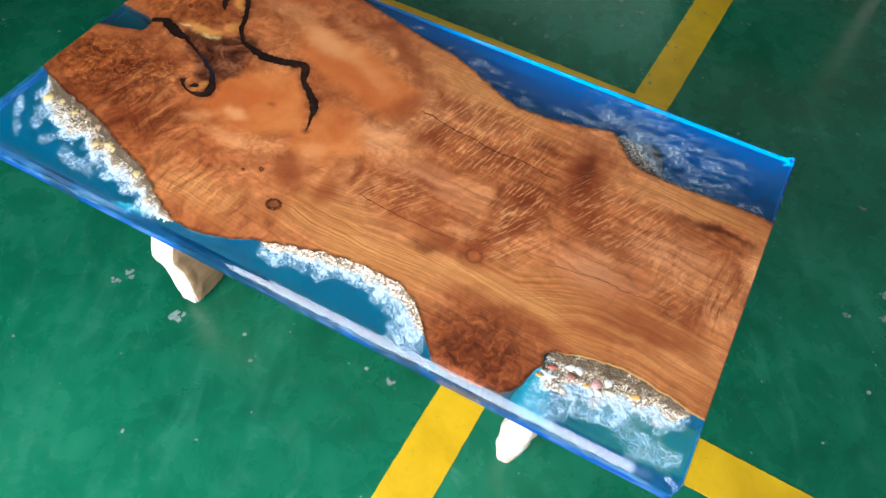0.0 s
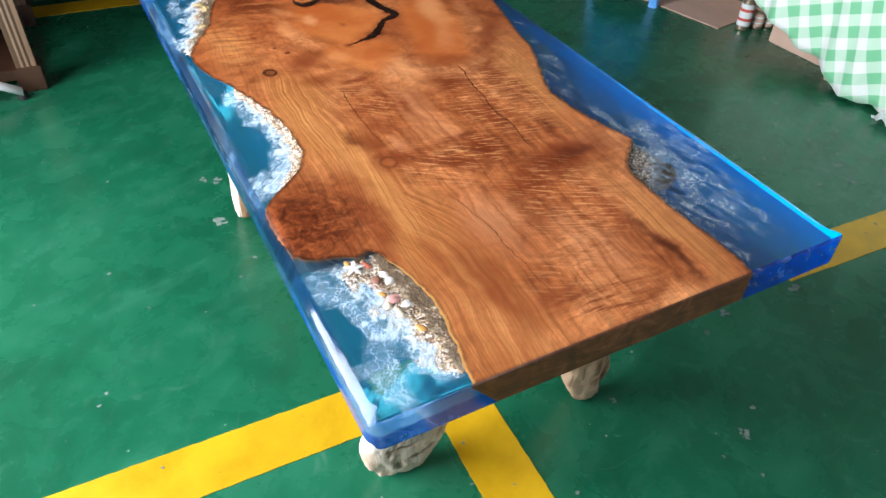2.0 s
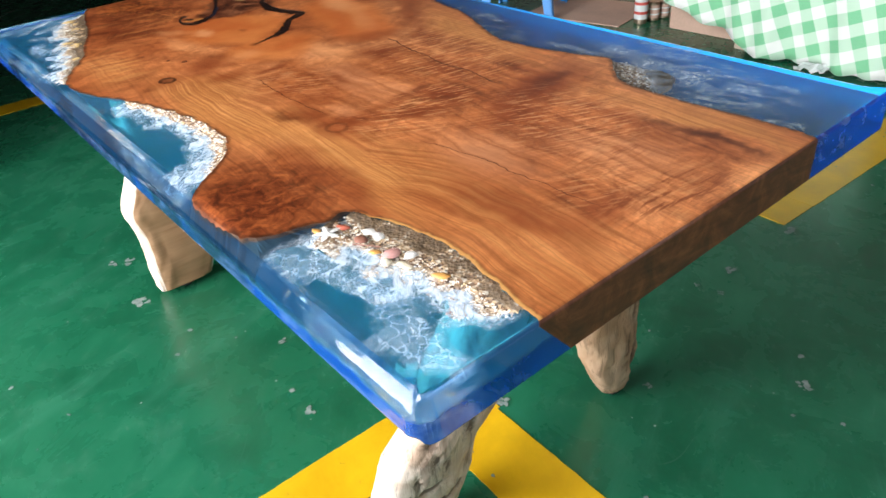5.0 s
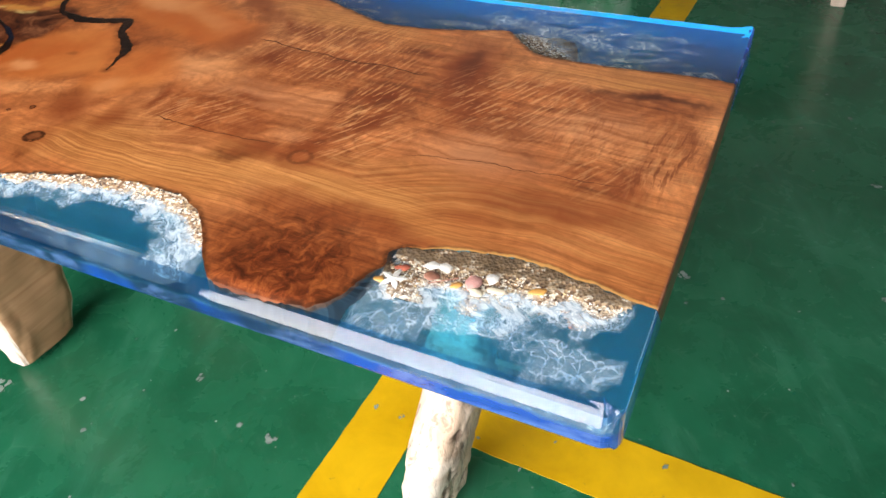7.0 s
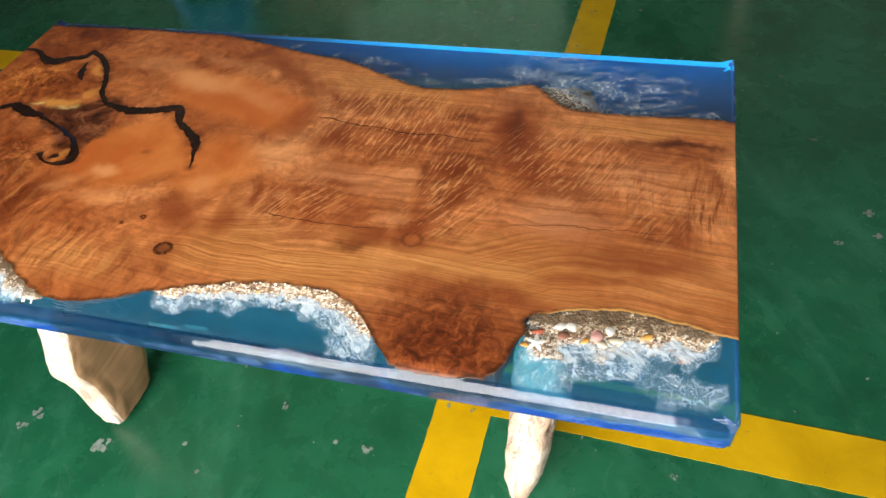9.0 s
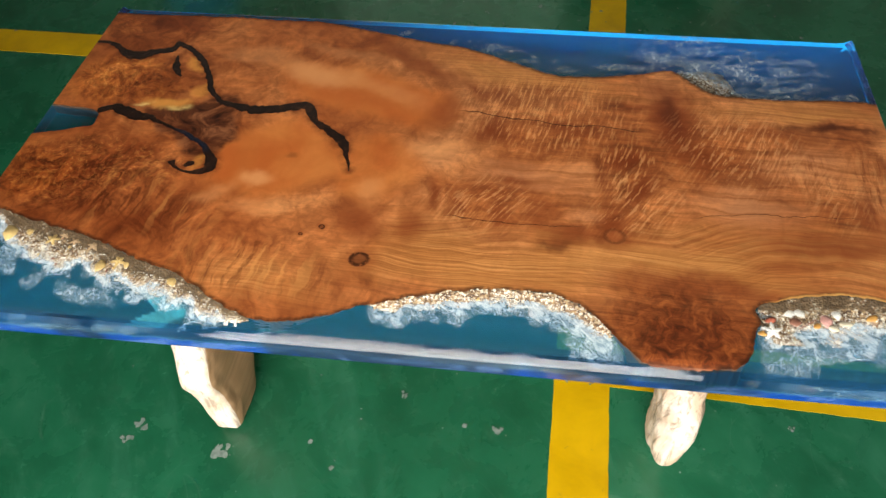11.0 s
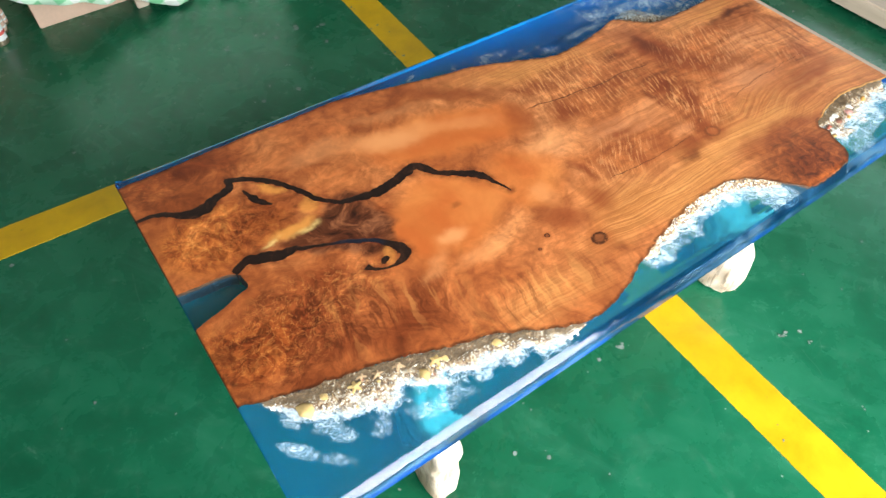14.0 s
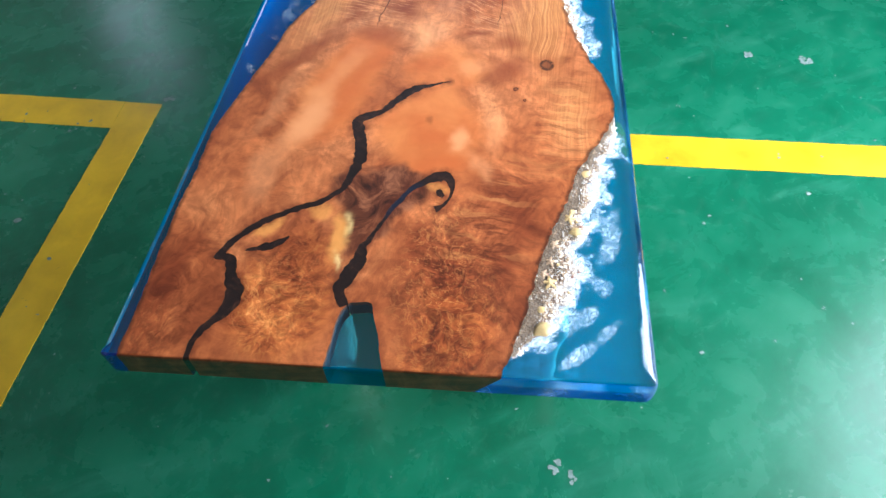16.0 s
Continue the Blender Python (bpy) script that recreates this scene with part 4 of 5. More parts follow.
FIGURE["gold_crust"] = (0.6, (
    (0.27, 0.615, 0.07, 0.03, -12, 0.8), (0.33, 0.655, 0.035, 0.035, 0, 0.6), (0.3, 0.75, 0.018, 0.05, 30, 0.7), (0.415, 0.425, 0.035, 0.022, 20, 0.5),))
FIGURE["cream_crust"] = (0.7, (
    (0.215, 0.607, 0.035, 0.01, 20, 0.8), (0.3, 0.59, 0.045, 0.012, -10, 0.7),))


def figure_layers(co):
    """How strongly each kind of figure shows at each point of the slab."""
    wob = np.array([[0.040 * noise.noise(Vector((x * 7, y * 7, s))) + 0.016 * noise.noise(Vector((x * 26, y * 26, s))) + 0.008 * noise.noise(Vector((x * 70, y * 70, s))) for s in (2.0, 9.0)] for x, y in co])
    pts = co + wob * 0.8
    out = {}
    for name, (soft, rows) in FIGURE.items():
        rest = np.ones(len(co))
        for cx, cy, rx, ry, rot, a in rows:
            c, s = math.cos(radians(rot)), math.sin(radians(rot))
            dx, dy = pts[:, 0] - cx, pts[:, 1] - cy
            d = np.hypot((dx * c + dy * s) / rx, (dy * c - dx * s) / ry)
            f = np.clip((1 - d) / soft, 0, 1)
            rest *= 1 - a * f * f * (3 - 2 * f)
        key = name.replace("_right", "").replace("_left", "")
        out[key] = np.maximum(out[key], 1 - rest) if key in out else 1 - rest
    return out


CELLS = slab_cells()
WOOD_FIGURE = figure_layers(CELLS[0])
SIDES = (np.clip(1 - np.min([distance(q, CELLS[0], True) for q in CLEFTS + [POND]], axis=0) / 0.017, 0, 1),
         np.clip(1 - np.minimum(distance(front_line, CELLS[0]), distance(back_line, CELLS[0])) / 0.016, 0, 1))


def edge_lean():
    """How far the underside of the front live edge lies further in than its top."""
    co = CELLS[0]
    shore = distance(front_line, co)
    rim = distance(CORNERS[:2], co)
    wet = inside(front_line + [(1.93, -1.0), (-0.07, -1.0)], co)
    sea = np.minimum(0.048, 0.45 * (rim + shore)) * rim / (rim + shore + 1e-6)
    wood = np.minimum(0.048, 0.45 * np.maximum(rim - shore, 0)) * np.clip(1 - shore / 0.18, 0, 1)
    return np.where(wet | (shore < 1e-5), sea, wood)


LEAN = edge_lean()
# distance from a softened front edge, and from the back edge behind the middle: the year lines follow it
EDGE_RUN = np.where(CELLS[0][:, 1] < 0.5, distance([(-0.1, 0.20), (0.5, 0.12), (0.9, 0.09), (1.15, 0.13), (1.32, 0.115), (1.45, 0.10), (1.60, 0.165), (1.72, 0.178), (1.93, 0.150)], CELLS[0]), distance(back_line, CELLS[0]))


def slab_piece(which, top=TOP, bottom=TOP - THICK, inner_walls=True):
    co, tri, kind, drop = CELLS
    mine = tri[kind == which]
    other = {}
    for f, k in zip(tri, kind):
        for i in range(3):
            other.setdefault(frozenset((int(f[i]), int(f[(i + 1) % 3]))), []).append(k)
    near_cleft, near_shore = SIDES
    bm = bmesh.new()
    la, lb = bm.verts.layers.float.new("cleft_side"), bm.verts.layers.float.new("shore_side")
    figure = [(bm.verts.layers.float.new(k), v) for k, v in (*WOOD_FIGURE.items(), ("edge_run", EDGE_RUN))] if which == "wood" else []
    up, dn = {}, {}
    for i in {int(v) for f in mine for v in f}:
        up[i] = bm.verts.new((co[i][0], co[i][1], top - drop[i]))
        dn[i] = bm.verts.new((co[i][0], co[i][1] + (LEAN[i] if which in ("wood", "front") else 0), bottom + drop[i] * 0.4))
        up[i][la], up[i][lb] = float(near_cleft[i]), float(near_shore[i])
        for layer, value in figure:
            up[i][layer] = dn[i][layer] = float(value[i])
    for f in mine:
        a, b, c = (int(i) for i in f)
        e, g = co[b] - co[a], co[c] - co[a]
        if e[0] * g[1] - e[1] * g[0] < 0:
            b, c = c, b
        bm.faces.new((up[a], up[b], up[c]))
        bm.faces.new((dn[a], dn[c], dn[b]))
        for i, j in ((a, b), (b, c), (c, a)):
            ks = other[frozenset((i, j))]
            if len(ks) == 1 or (inner_walls and any(k != which for k in ks)):
                wall = bm.faces.new((up[i], dn[i], dn[j], up[j]))
                wall.material_index = 3 if len(ks) > 1 else 0
    bm.normal_update()
    for f in bm.faces:
        f.material_index = 3 if f.material_index == 3 else 0 if f.normal.z > (0.94 if which == "back" else 0.85) else 2 if f.normal.z < -0.85 else 4 if which == "back" and abs(f.normal.x) > 0.5 else 1
    return bm


table = thing("river_table", (0.93, 0.48, 0), "live-edge burl wood and blue resin river table on driftwood legs", "dining table")
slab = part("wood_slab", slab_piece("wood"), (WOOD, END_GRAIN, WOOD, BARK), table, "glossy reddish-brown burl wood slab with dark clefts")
part("cleft_fill", slab_piece("cleft", TOP - 0.0005, TOP - 0.05, False), (CLEFT, CLEFT, CLEFT), table, "dark brown resin filling the clefts")
for key, text in (("front", "translucent ocean-blue resin with foam and beaches inside"), ("back", "translucent ocean-blue resin strip"), ("pond", "small teal resin inlet")):
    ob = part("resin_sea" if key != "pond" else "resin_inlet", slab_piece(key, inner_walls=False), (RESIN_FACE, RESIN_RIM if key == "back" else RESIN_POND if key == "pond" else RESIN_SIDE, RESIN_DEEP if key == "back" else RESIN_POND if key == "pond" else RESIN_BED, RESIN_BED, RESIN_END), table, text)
    ob.visible_shadow = False


def fbm(x, y, s, seed):
    return noise.fractal(Vector((x * s, y * s, seed)), 0.9, 2.1, 4)


def bump_window(x, a, b, soft):
    return max(0.0, min(1.0, (x - a) / soft, (b - x) / soft))


def sand_width(x, y, side):
    """How far the beach reaches from the wood's edge."""
    if side == "front":
        w = float(np.interp(x, (0.02, 0.06, 0.10, 0.20, 0.30, 0.40, 0.50, 0.60, 0.66, 0.86, 0.92, 1.10, 1.22, 1.28, 1.31, 1.555, 1.58, 1.62, 1.70, 1.78, 1.83, 1.86),
                            (0.0, 0.048, 0.062, 0.080, 0.062, 0.057, 0.046, 0.022, 0.0, 0.0, 0.020, 0.026, 0.032, 0.024, 0.0, 0.0, 0.050, 0.072, 0.084, 0.058, 0.038, 0.0)))
    else:
        w = 0.056 * bump_window(x, 1.455, 1.63, 0.05) + 0.008 * bump_window(x, 1.6, 1.8, 0.06)
    if 1.5 < x < 1.64 and side == "front":
        w *= max(0.0, min(1.0, (y - 0.055) / 0.02))
    return w * (1 + 0.40 * fbm(x, y, 24, 3.0))


def foam_amount(x, y, s, side):
    n1, n2 = fbm(x, y, 16, 8.0), fbm(x, y, 42, 12.0)
    s2 = s + 0.022 * n1 + 0.009 * n2

    def band(lo, hi, edge):
        return max(0.0, min(1.0, (s2 - lo) / 0.012 + 0.6, (hi - s2) / edge))

    def patch(cx, cy, rx, ry, rot, k):
        c, t = math.cos(radians(rot)), math.sin(radians(rot))
        u, v = ((x - cx) * c + (y - cy) * t) / rx, ((y - cy) * c - (x - cx) * t) / ry
        return k * max(0.0, 1 - (u * u + v * v) - 0.9 * n1 - 0.35 * n2)
    if side == "front":
        w = sand_width(x, y, side)
        f = 0.92 * band(w - 0.012, w + 0.024, 0.022) * bump_window(x, 0.01, 0.62, 0.04)
        f = max(f, 0.95 * band(w - 0.010, w + 0.034, 0.028) * bump_window(x, 0.86, 1.33, 0.03), 0.80 * band(0.02, 0.082, 0.022) * bump_window(x, 1.18, 1.33, 0.04))
        f = max(f, 0.92 * band(w - 0.012, w + 0.040, 0.034) * bump_window(x, 1.545, 1.865, 0.03))
        f = max(f, patch(0.125, 0.115, 0.06, 0.022, -45, 0.5), patch(0.066, 0.105, 0.085, 0.016, -47, 0.62), patch(0.30, 0.065, 0.10, 0.025, -14, 0.42),
                patch(0.185, 0.09, 0.035, 0.030, 0, 0.65), patch(1.79, 0.055, 0.085, 0.040, 8, 0.50), patch(1.65, 0.055, 0.11, 0.022, 8, 0.55), patch(1.60, 0.03, 0.05, 0.02, 0, 0.4))
    else:
        f = 0.55 * band(0.0, 0.026, 0.02) * bump_window(x, 0.98, 1.50, 0.06) * (0.75 + 0.9 * n1)
        f = max(f, 0.80 * band(0.0, 0.030, 0.026) * bump_window(x, 1.46, 1.87, 0.03))
        # drawn-out streaks of foam in the open water
        flow = fbm(x * 0.55 + y * 0.5, y * 2.2 - x * 0.5, 27, 31.0) + 0.5 * n2
        f = max(f, (0.24 + 0.44 * flow) * bump_window(x, 1.30, 1.865, 0.14) * bump_window(s, -0.02, 0.21, 0.06), (0.14 + 0.42 * flow) * bump_window(x, 0.85, 1.45, 0.15) * bump_window(s, -0.01, 0.10, 0.05))
        f = max(f, patch(1.47, 0.835, 0.10, 0.030, -20, 0.62), patch(1.60, 0.815, 0.09, 0.020, -25, 0.60), patch(1.36, 0.81, 0.10, 0.018, -4, 0.50),
                patch(0.93, 0.895, 0.03, 0.018, 40, 0.6), patch(1.02, 0.87, 0.03, 0.016, 40, 0.6), patch(0.80, 0.925, 0.03, 0.014, 30, 0.5))
    return max(0.0, min(1.0, f))


def veil(side):
    """The foam and the beach in the resin on one side of the wood."""
    line, step = (front_line, 0.004) if side == "front" else (back_line, 0.005)
    lo, hi = (0.002, 0.29) if side == "front" else (0.66, 1.005)
    xs, ys = np.arange(-0.03, 1.872, step), np.arange(lo, hi, step)
    gx, gy = np.meshgrid(xs, ys)
    pts = np.c_[gx.ravel(), gy.ravel()]
    water = inside(line + ([(1.93, -1.0), (-0.07, -1.0)] if side == "front" else [(1.93, 2.0), (-0.07, 2.0)]), pts)
    s = distance(line, pts)
    rim = distance(OUTLINE, pts, True) * np.where(inside(OUTLINE, pts), 1, -1)
    ok = ((water | (s < step * 1.2)) & (rim > 0.004)).reshape(gx.shape)
    s = np.where(water, s, 0).reshape(gx.shape)
    fbm_bm, sand_bm = bmesh.new(), bmesh.new()
    fa = fbm_bm.verts.layers.float.new("foam")
    mo, wa = sand_bm.verts.layers.float.new("moss"), sand_bm.verts.layers.float.new("wash")
    fv, sv = {}, {}
    for j in range(gx.shape[0]):
        for i in range(gx.shape[1]):
            if not ok[j, i]:
                continue
            x, y, d = float(gx[j, i]), float(gy[j, i]), float(s[j, i])
            f = foam_amount(x, y, d, side)
            if f > 0.0:
                v = fbm_bm.verts.new((x, y, TOP - 0.016 - 0.05 * min(d, 0.15) + 0.0015 * noise.noise(Vector((x * 60, y * 60, 0)))))
                v[fa] = f
                fv[j, i] = v
            w = sand_width(x, y, side)
            if d < w:
                v = sand_bm.verts.new((x, y, TOP - 0.006 - 0.020 * d / max(w, 0.01) + 0.0022 * noise.noise(Vector((x * 90, y * 90, 4)))))
                v[mo] = max(0.0, 1 - d / ((0.46 if x > 1.4 else 0.62) * w)) * (0.25 if side == "back" else 1.0 if x > 1.4 else 1.1 if x < 0.7 else 0.15)
                v[wa] = d / max(w, 0.01)
                sv[j, i] = v
    for bm, vv in ((fbm_bm, fv), (sand_bm, sv)):
        for (j, i), v in vv.items():
            q = [vv.get(k) for k in ((j, i), (j, i + 1), (j + 1, i + 1), (j + 1, i))]
            if None not in q:
                bm.faces.new(q)
        for v in [v for v in bm.verts if not v.link_faces]:
            bm.verts.remove(v)
    part("foam_veil", fbm_bm, FOAM, table, "white lacy sea foam set inside the resin", True)
    sand_bm.verts.index_update()
    bays = ((-1.0, 0.75), (0.75, 1.42), (1.42, 3.0)) if side == "front" else ((-1.0, 3.0),)
    out = []
    for a, b in bays:
        seen, best = set(), []
        for v in sand_bm.verts:
            if v in seen or not a < v.co.x < b:
                continue
            seen.add(v)
            heap = [v]
            for u in heap:
                for e in u.link_edges:
                    w = e.other_vert(u)
                    if w not in seen:
                        seen.add(w)
                        heap.append(w)
            best = heap if len(heap) > len(best) else best
        bm = bmesh.new()
        layer, wash = bm.verts.layers.float.new("moss"), bm.verts.layers.float.new("wash")
        twin = {}
        for v in best:
            twin[v] = bm.verts.new(v.co)
            twin[v][layer], twin[v][wash] = v[mo], v[wa]
        for f in {f for v in best for f in v.link_faces}:
            bm.faces.new([twin[v] for v in f.verts])
        spots = [tuple(v.co) for v in best if v[mo] < (0.12 if v.co.x > 0.7 else 0.55)]
        out.append((part("beach", bm, SAND, table, "tiny beach of shell sand and moss set in the resin", True), spots))
    sand_bm.free()
    return out


FRONT_BEACHES, BACK_BEACHES = veil("front"), veil("back")
front_spots = [p for _, spots in FRONT_BEACHES for p in spots]


def beach_at(x):
    return FRONT_BEACHES[0 if x < 0.75 else 1 if x < 1.42 else 2][0]


def grit_colours():
    n = Nodes("beach_grit")
    n.set(Base_Color=n.ramp(n.island(), [(0.0, (0.06, 0.028, 0.014)), (0.28, (0.24, 0.120, 0.052)), (0.50, (0.50, 0.34, 0.18)), (0.66, (0.84, 0.79, 0.71)), (0.90, (0.86, 0.83, 0.78)), (1.0, (0.60, 0.37, 0.12))]), Roughness=0.45)
    return n.mat


def grit(name, spots, parent, count):
    rnd = random.Random(5)
    verts, faces = [], []
    oct_v = [(1, 0, 0), (-1, 0, 0), (0, 1, 0), (0, -1, 0), (0, 0, 1), (0, 0, -1)]
    oct_f = [(0, 2, 4), (2, 1, 4), (1, 3, 4), (3, 0, 4), (2, 0, 5), (1, 2, 5), (3, 1, 5), (0, 3, 5)]
    for _ in range(count):
        x, y, z = rnd.choice(spots)
        r = rnd.uniform(0.0007, 0.0021) * (1.7 if rnd.random() < 0.06 else 1) * (0.68 if x < 0.75 else 1)
        a, k = rnd.uniform(0, 3.1), len(verts)
        for vx, vy, vz in oct_v:
            px, py = vx * r * rnd.uniform(0.7, 1.4), vy * r * rnd.uniform(0.5, 1.0)
            verts.append((x + px * math.cos(a) - py * math.sin(a) + 0.0, y + px * math.sin(a) + py * math.cos(a), min(z + 0.001 + vz * r * 0.6, TOP - 0.0015)))
        faces += [tuple(k + i for i in f) for f in oct_f]
    me = bpy.data.meshes.new(name)
    me.from_pydata(verts, [], faces)
    me.materials.append(GRIT)
    ob = new(name, me)
    ob.parent = parent
    return tagged(ob, "loose shell grit and small pebbles", "", "", "stuff")


GRIT = grit_colours()
for sheet, spots in FRONT_BEACHES:
    grit("grit", spots, sheet, int(9500 * len(spots) / len(front_spots)))
grit("grit", BACK_BEACHES[0][1], BACK_BEACHES[0][0], 350)

SHELL_WHITE = plain("white_shell", (0.84, 0.80, 0.76), 0.3, 0.08, 60.0, 0.1)
SHELL_PINK = plain("pink_shell", (0.72, 0.36, 0.32), 0.35, 0.25, 60.0, 0.1)
STAR_TAN = plain("dried_starfish", (0.42, 0.27, 0.15), 0.6, 0.3, 90.0, 0.3)
SHELL_GOLD = plain("golden_shell", (0.58, 0.39, 0.15), 0.35, 0.25, 60.0, 0.1)
STONE_RED = plain("red_stone", (0.55, 0.13, 0.07), 0.5, 0.3, 80.0, 0.2)
STONE_BROWN = plain("brown_stone", (0.26, 0.10, 0.06), 0.5, 0.3, 80.0, 0.2)
STONE_CREAM = plain("cream_stone", (0.72, 0.62, 0.46), 0.5, 0.2, 80.0, 0.2)
STONE_ORANGE = plain("orange_stone", (0.66, 0.32, 0.07), 0.5, 0.3, 80.0, 0.2)


def pebble(x, y, rx, ry, rot, mat, label, name="pebble", z=TOP - 0.013, seed=0.0):
    bm = bmesh.new()
    bmesh.ops.create_icosphere(bm, subdivisions=2, radius=1.0)
    c, s = math.cos(radians(rot)), math.sin(radians(rot))
    for v in bm.verts:
        k = 1 + 0.45 * noise.noise(v.co * 1.5 + Vector((seed, x * 50, y * 50))) + 0.12 * noise.noise(v.co * 4 + Vector((seed, 3, 1)))
        px, py = v.co.x * rx * k, v.co.y * ry * k
        v.co = Vector((x + px * c - py * s, y + px * s + py * c, z + v.co.z * min(rx, ry) * 0.40 * k))
    return part(name, bm, mat, beach_at(x), label, True)


def scallop(x, y, r, rot, mat, label):
    """A fan shell: ribbed dome, narrow at the hinge."""
    bm = bmesh.new()
    rows = []
    for i in range(7):
        f = i / 6
        row = []
        for j in range(19):
            g = j / 18 * 2 - 1
            a = g * radians(72)
            rr = r * 2 * f * (1 - 0.10 * abs(g)) * (1 + 0.03 * math.cos(j * math.pi))
            px, py = rr * math.cos(a) - r, rr * math.sin(a) * 0.8
            h = 0.45 * r * (1 - (2 * f - 0.8) ** 2 * 0.6) * (1 - 0.75 * g * g) + 0.0004 * math.cos(j * math.pi)
            c, s = math.cos(radians(rot)), math.sin(radians(rot))
            row.append(bm.verts.new((x + px * c - py * s, y + px * s + py * c, min(TOP - 0.014 + h, TOP - 0.002))))
        rows.append(row)
    for a, b in zip(rows, rows[1:]):
        for j in range(18):
            bm.faces.new((a[j], b[j], b[j + 1], a[j + 1]))
    bmesh.ops.remove_doubles(bm, verts=bm.verts, dist=1e-6)
    bm.normal_update()
    bmesh.ops.solidify(bm, geom=bm.faces[:], thickness=0.0008)
    return part("shell", bm, mat, beach_at(x), label, True)


def starfish(x, y, r, rot, mat, label):
    bm = bmesh.new()
    top = bm.verts.new((x, y, TOP - 0.006))
    low = bm.verts.new((x, y, TOP - 0.013))
    ring = []
    for i in range(20):
        a = radians(rot) + 2 * math.pi * i / 20
        rr = r * (1.0, 0.60, 0.34, 0.60)[i % 4]
        ring.append(bm.verts.new((x + rr * math.cos(a), y + rr * math.sin(a), TOP - (0.011, 0.0095, 0.009, 0.0095)[i % 4])))
    for i in range(20):
        a, b = ring[i], ring[(i + 1) % 20]
        bm.faces.new((top, a, b))
        bm.faces.new((low, b, a))
    bmesh.ops.subdivide_edges(bm, edges=bm.edges[:], cuts=1, smooth=0.6)
    return part("starfish", bm, mat, beach_at(x), label)


starfish(1.577, 0.096, 0.020, 18, SHELL_WHITE, "small white starfish")
for x, y, r, a, mat in ((0.190, 0.182, 0.018, 10, SHELL_GOLD), (0.210, 0.195, 0.014, 40, STAR_TAN), (0.240, 0.181, 0.015, 62, STAR_TAN), (0.283, 0.174, 0.018, 25, STAR_TAN), (0.352, 0.141, 0.019, 50, SHELL_GOLD)):
    starfish(x, y, r, a, mat, "small dried starfish, golden tan")
scallop(1.610, 0.137, 0.0095, 100, SHELL_WHITE, "white fan shell")
scallop(1.628, 0.139, 0.0085, 60, SHELL_WHITE, "white fan shell")
scallop(1.690, 0.141, 0.0085, 20, SHELL_WHITE, "small white shell")
scallop(1.671, 0.126, 0.0105, 10, SHELL_PINK, "pink fan shell")
pebble(1.578, 0.119, 0.010, 0.006, 20, STONE_RED, "flat red pebble")
pebble(1.618, 0.118, 0.010, 0.008, 10, STONE_BROWN, "dark red-brown pebble")
pebble(1.702, 0.122, 0.012, 0.006, 5, STONE_CREAM, "cream pebble", seed=3)
pebble(1.748, 0.138, 0.011, 0.006, 25, STONE_ORANGE, "orange pebble", seed=4)
pebble(1.654, 0.114, 0.008, 0.005, 40, STONE_ORANGE, "orange pebble", seed=5)
pebble(1.680, 0.111, 0.009, 0.006, -20, STONE_CREAM, "cream pebble", seed=6)
pebble(1.560, 0.090, 0.007, 0.005, 0, STONE_ORANGE, "orange pebble", seed=7)
for x, y, r, a in ((0.088, 0.194, 0.016, 20), (0.318, 0.128, 0.011, 0), (0.478, 0.106, 0.012, 50), (0.372, 0.138, 0.009, 10), (0.13, 0.20, 0.008, 30)):
    scallop(x, y, r, a, SHELL_GOLD, "golden fan shell")
for i in range(26):
    rnd = random.Random(100 + i)
    x, y, z = rnd.choice(front_spots)
    pebble(x, y, rnd.uniform(0.002, 0.005), rnd.uniform(0.002, 0.0035), rnd.uniform(0, 180), rnd.choice((STONE_CREAM, SHELL_WHITE, STONE_CREAM, SHELL_GOLD, STONE_BROWN)), "", seed=i, z=z + 0.002)
pebble(1.560, 0.722, 0.011, 0.006, -20, SHELL_WHITE, "white pebble in the back beach", seed=9)
bm = loft([[(1.622 + 0.03 * f + 0.0012 * math.cos(a), 0.104 + 0.020 * f + 0.0012 * math.sin(a) * 0.5, TOP - 0.009 + 0.0012 * math.sin(a)) for a in (0, 1.57, 3.14, 4.71)] for f in (0, 0.4, 0.7, 1)])
part("twig", bm, STONE_BROWN, beach_at(1.66), "thin dry twig")


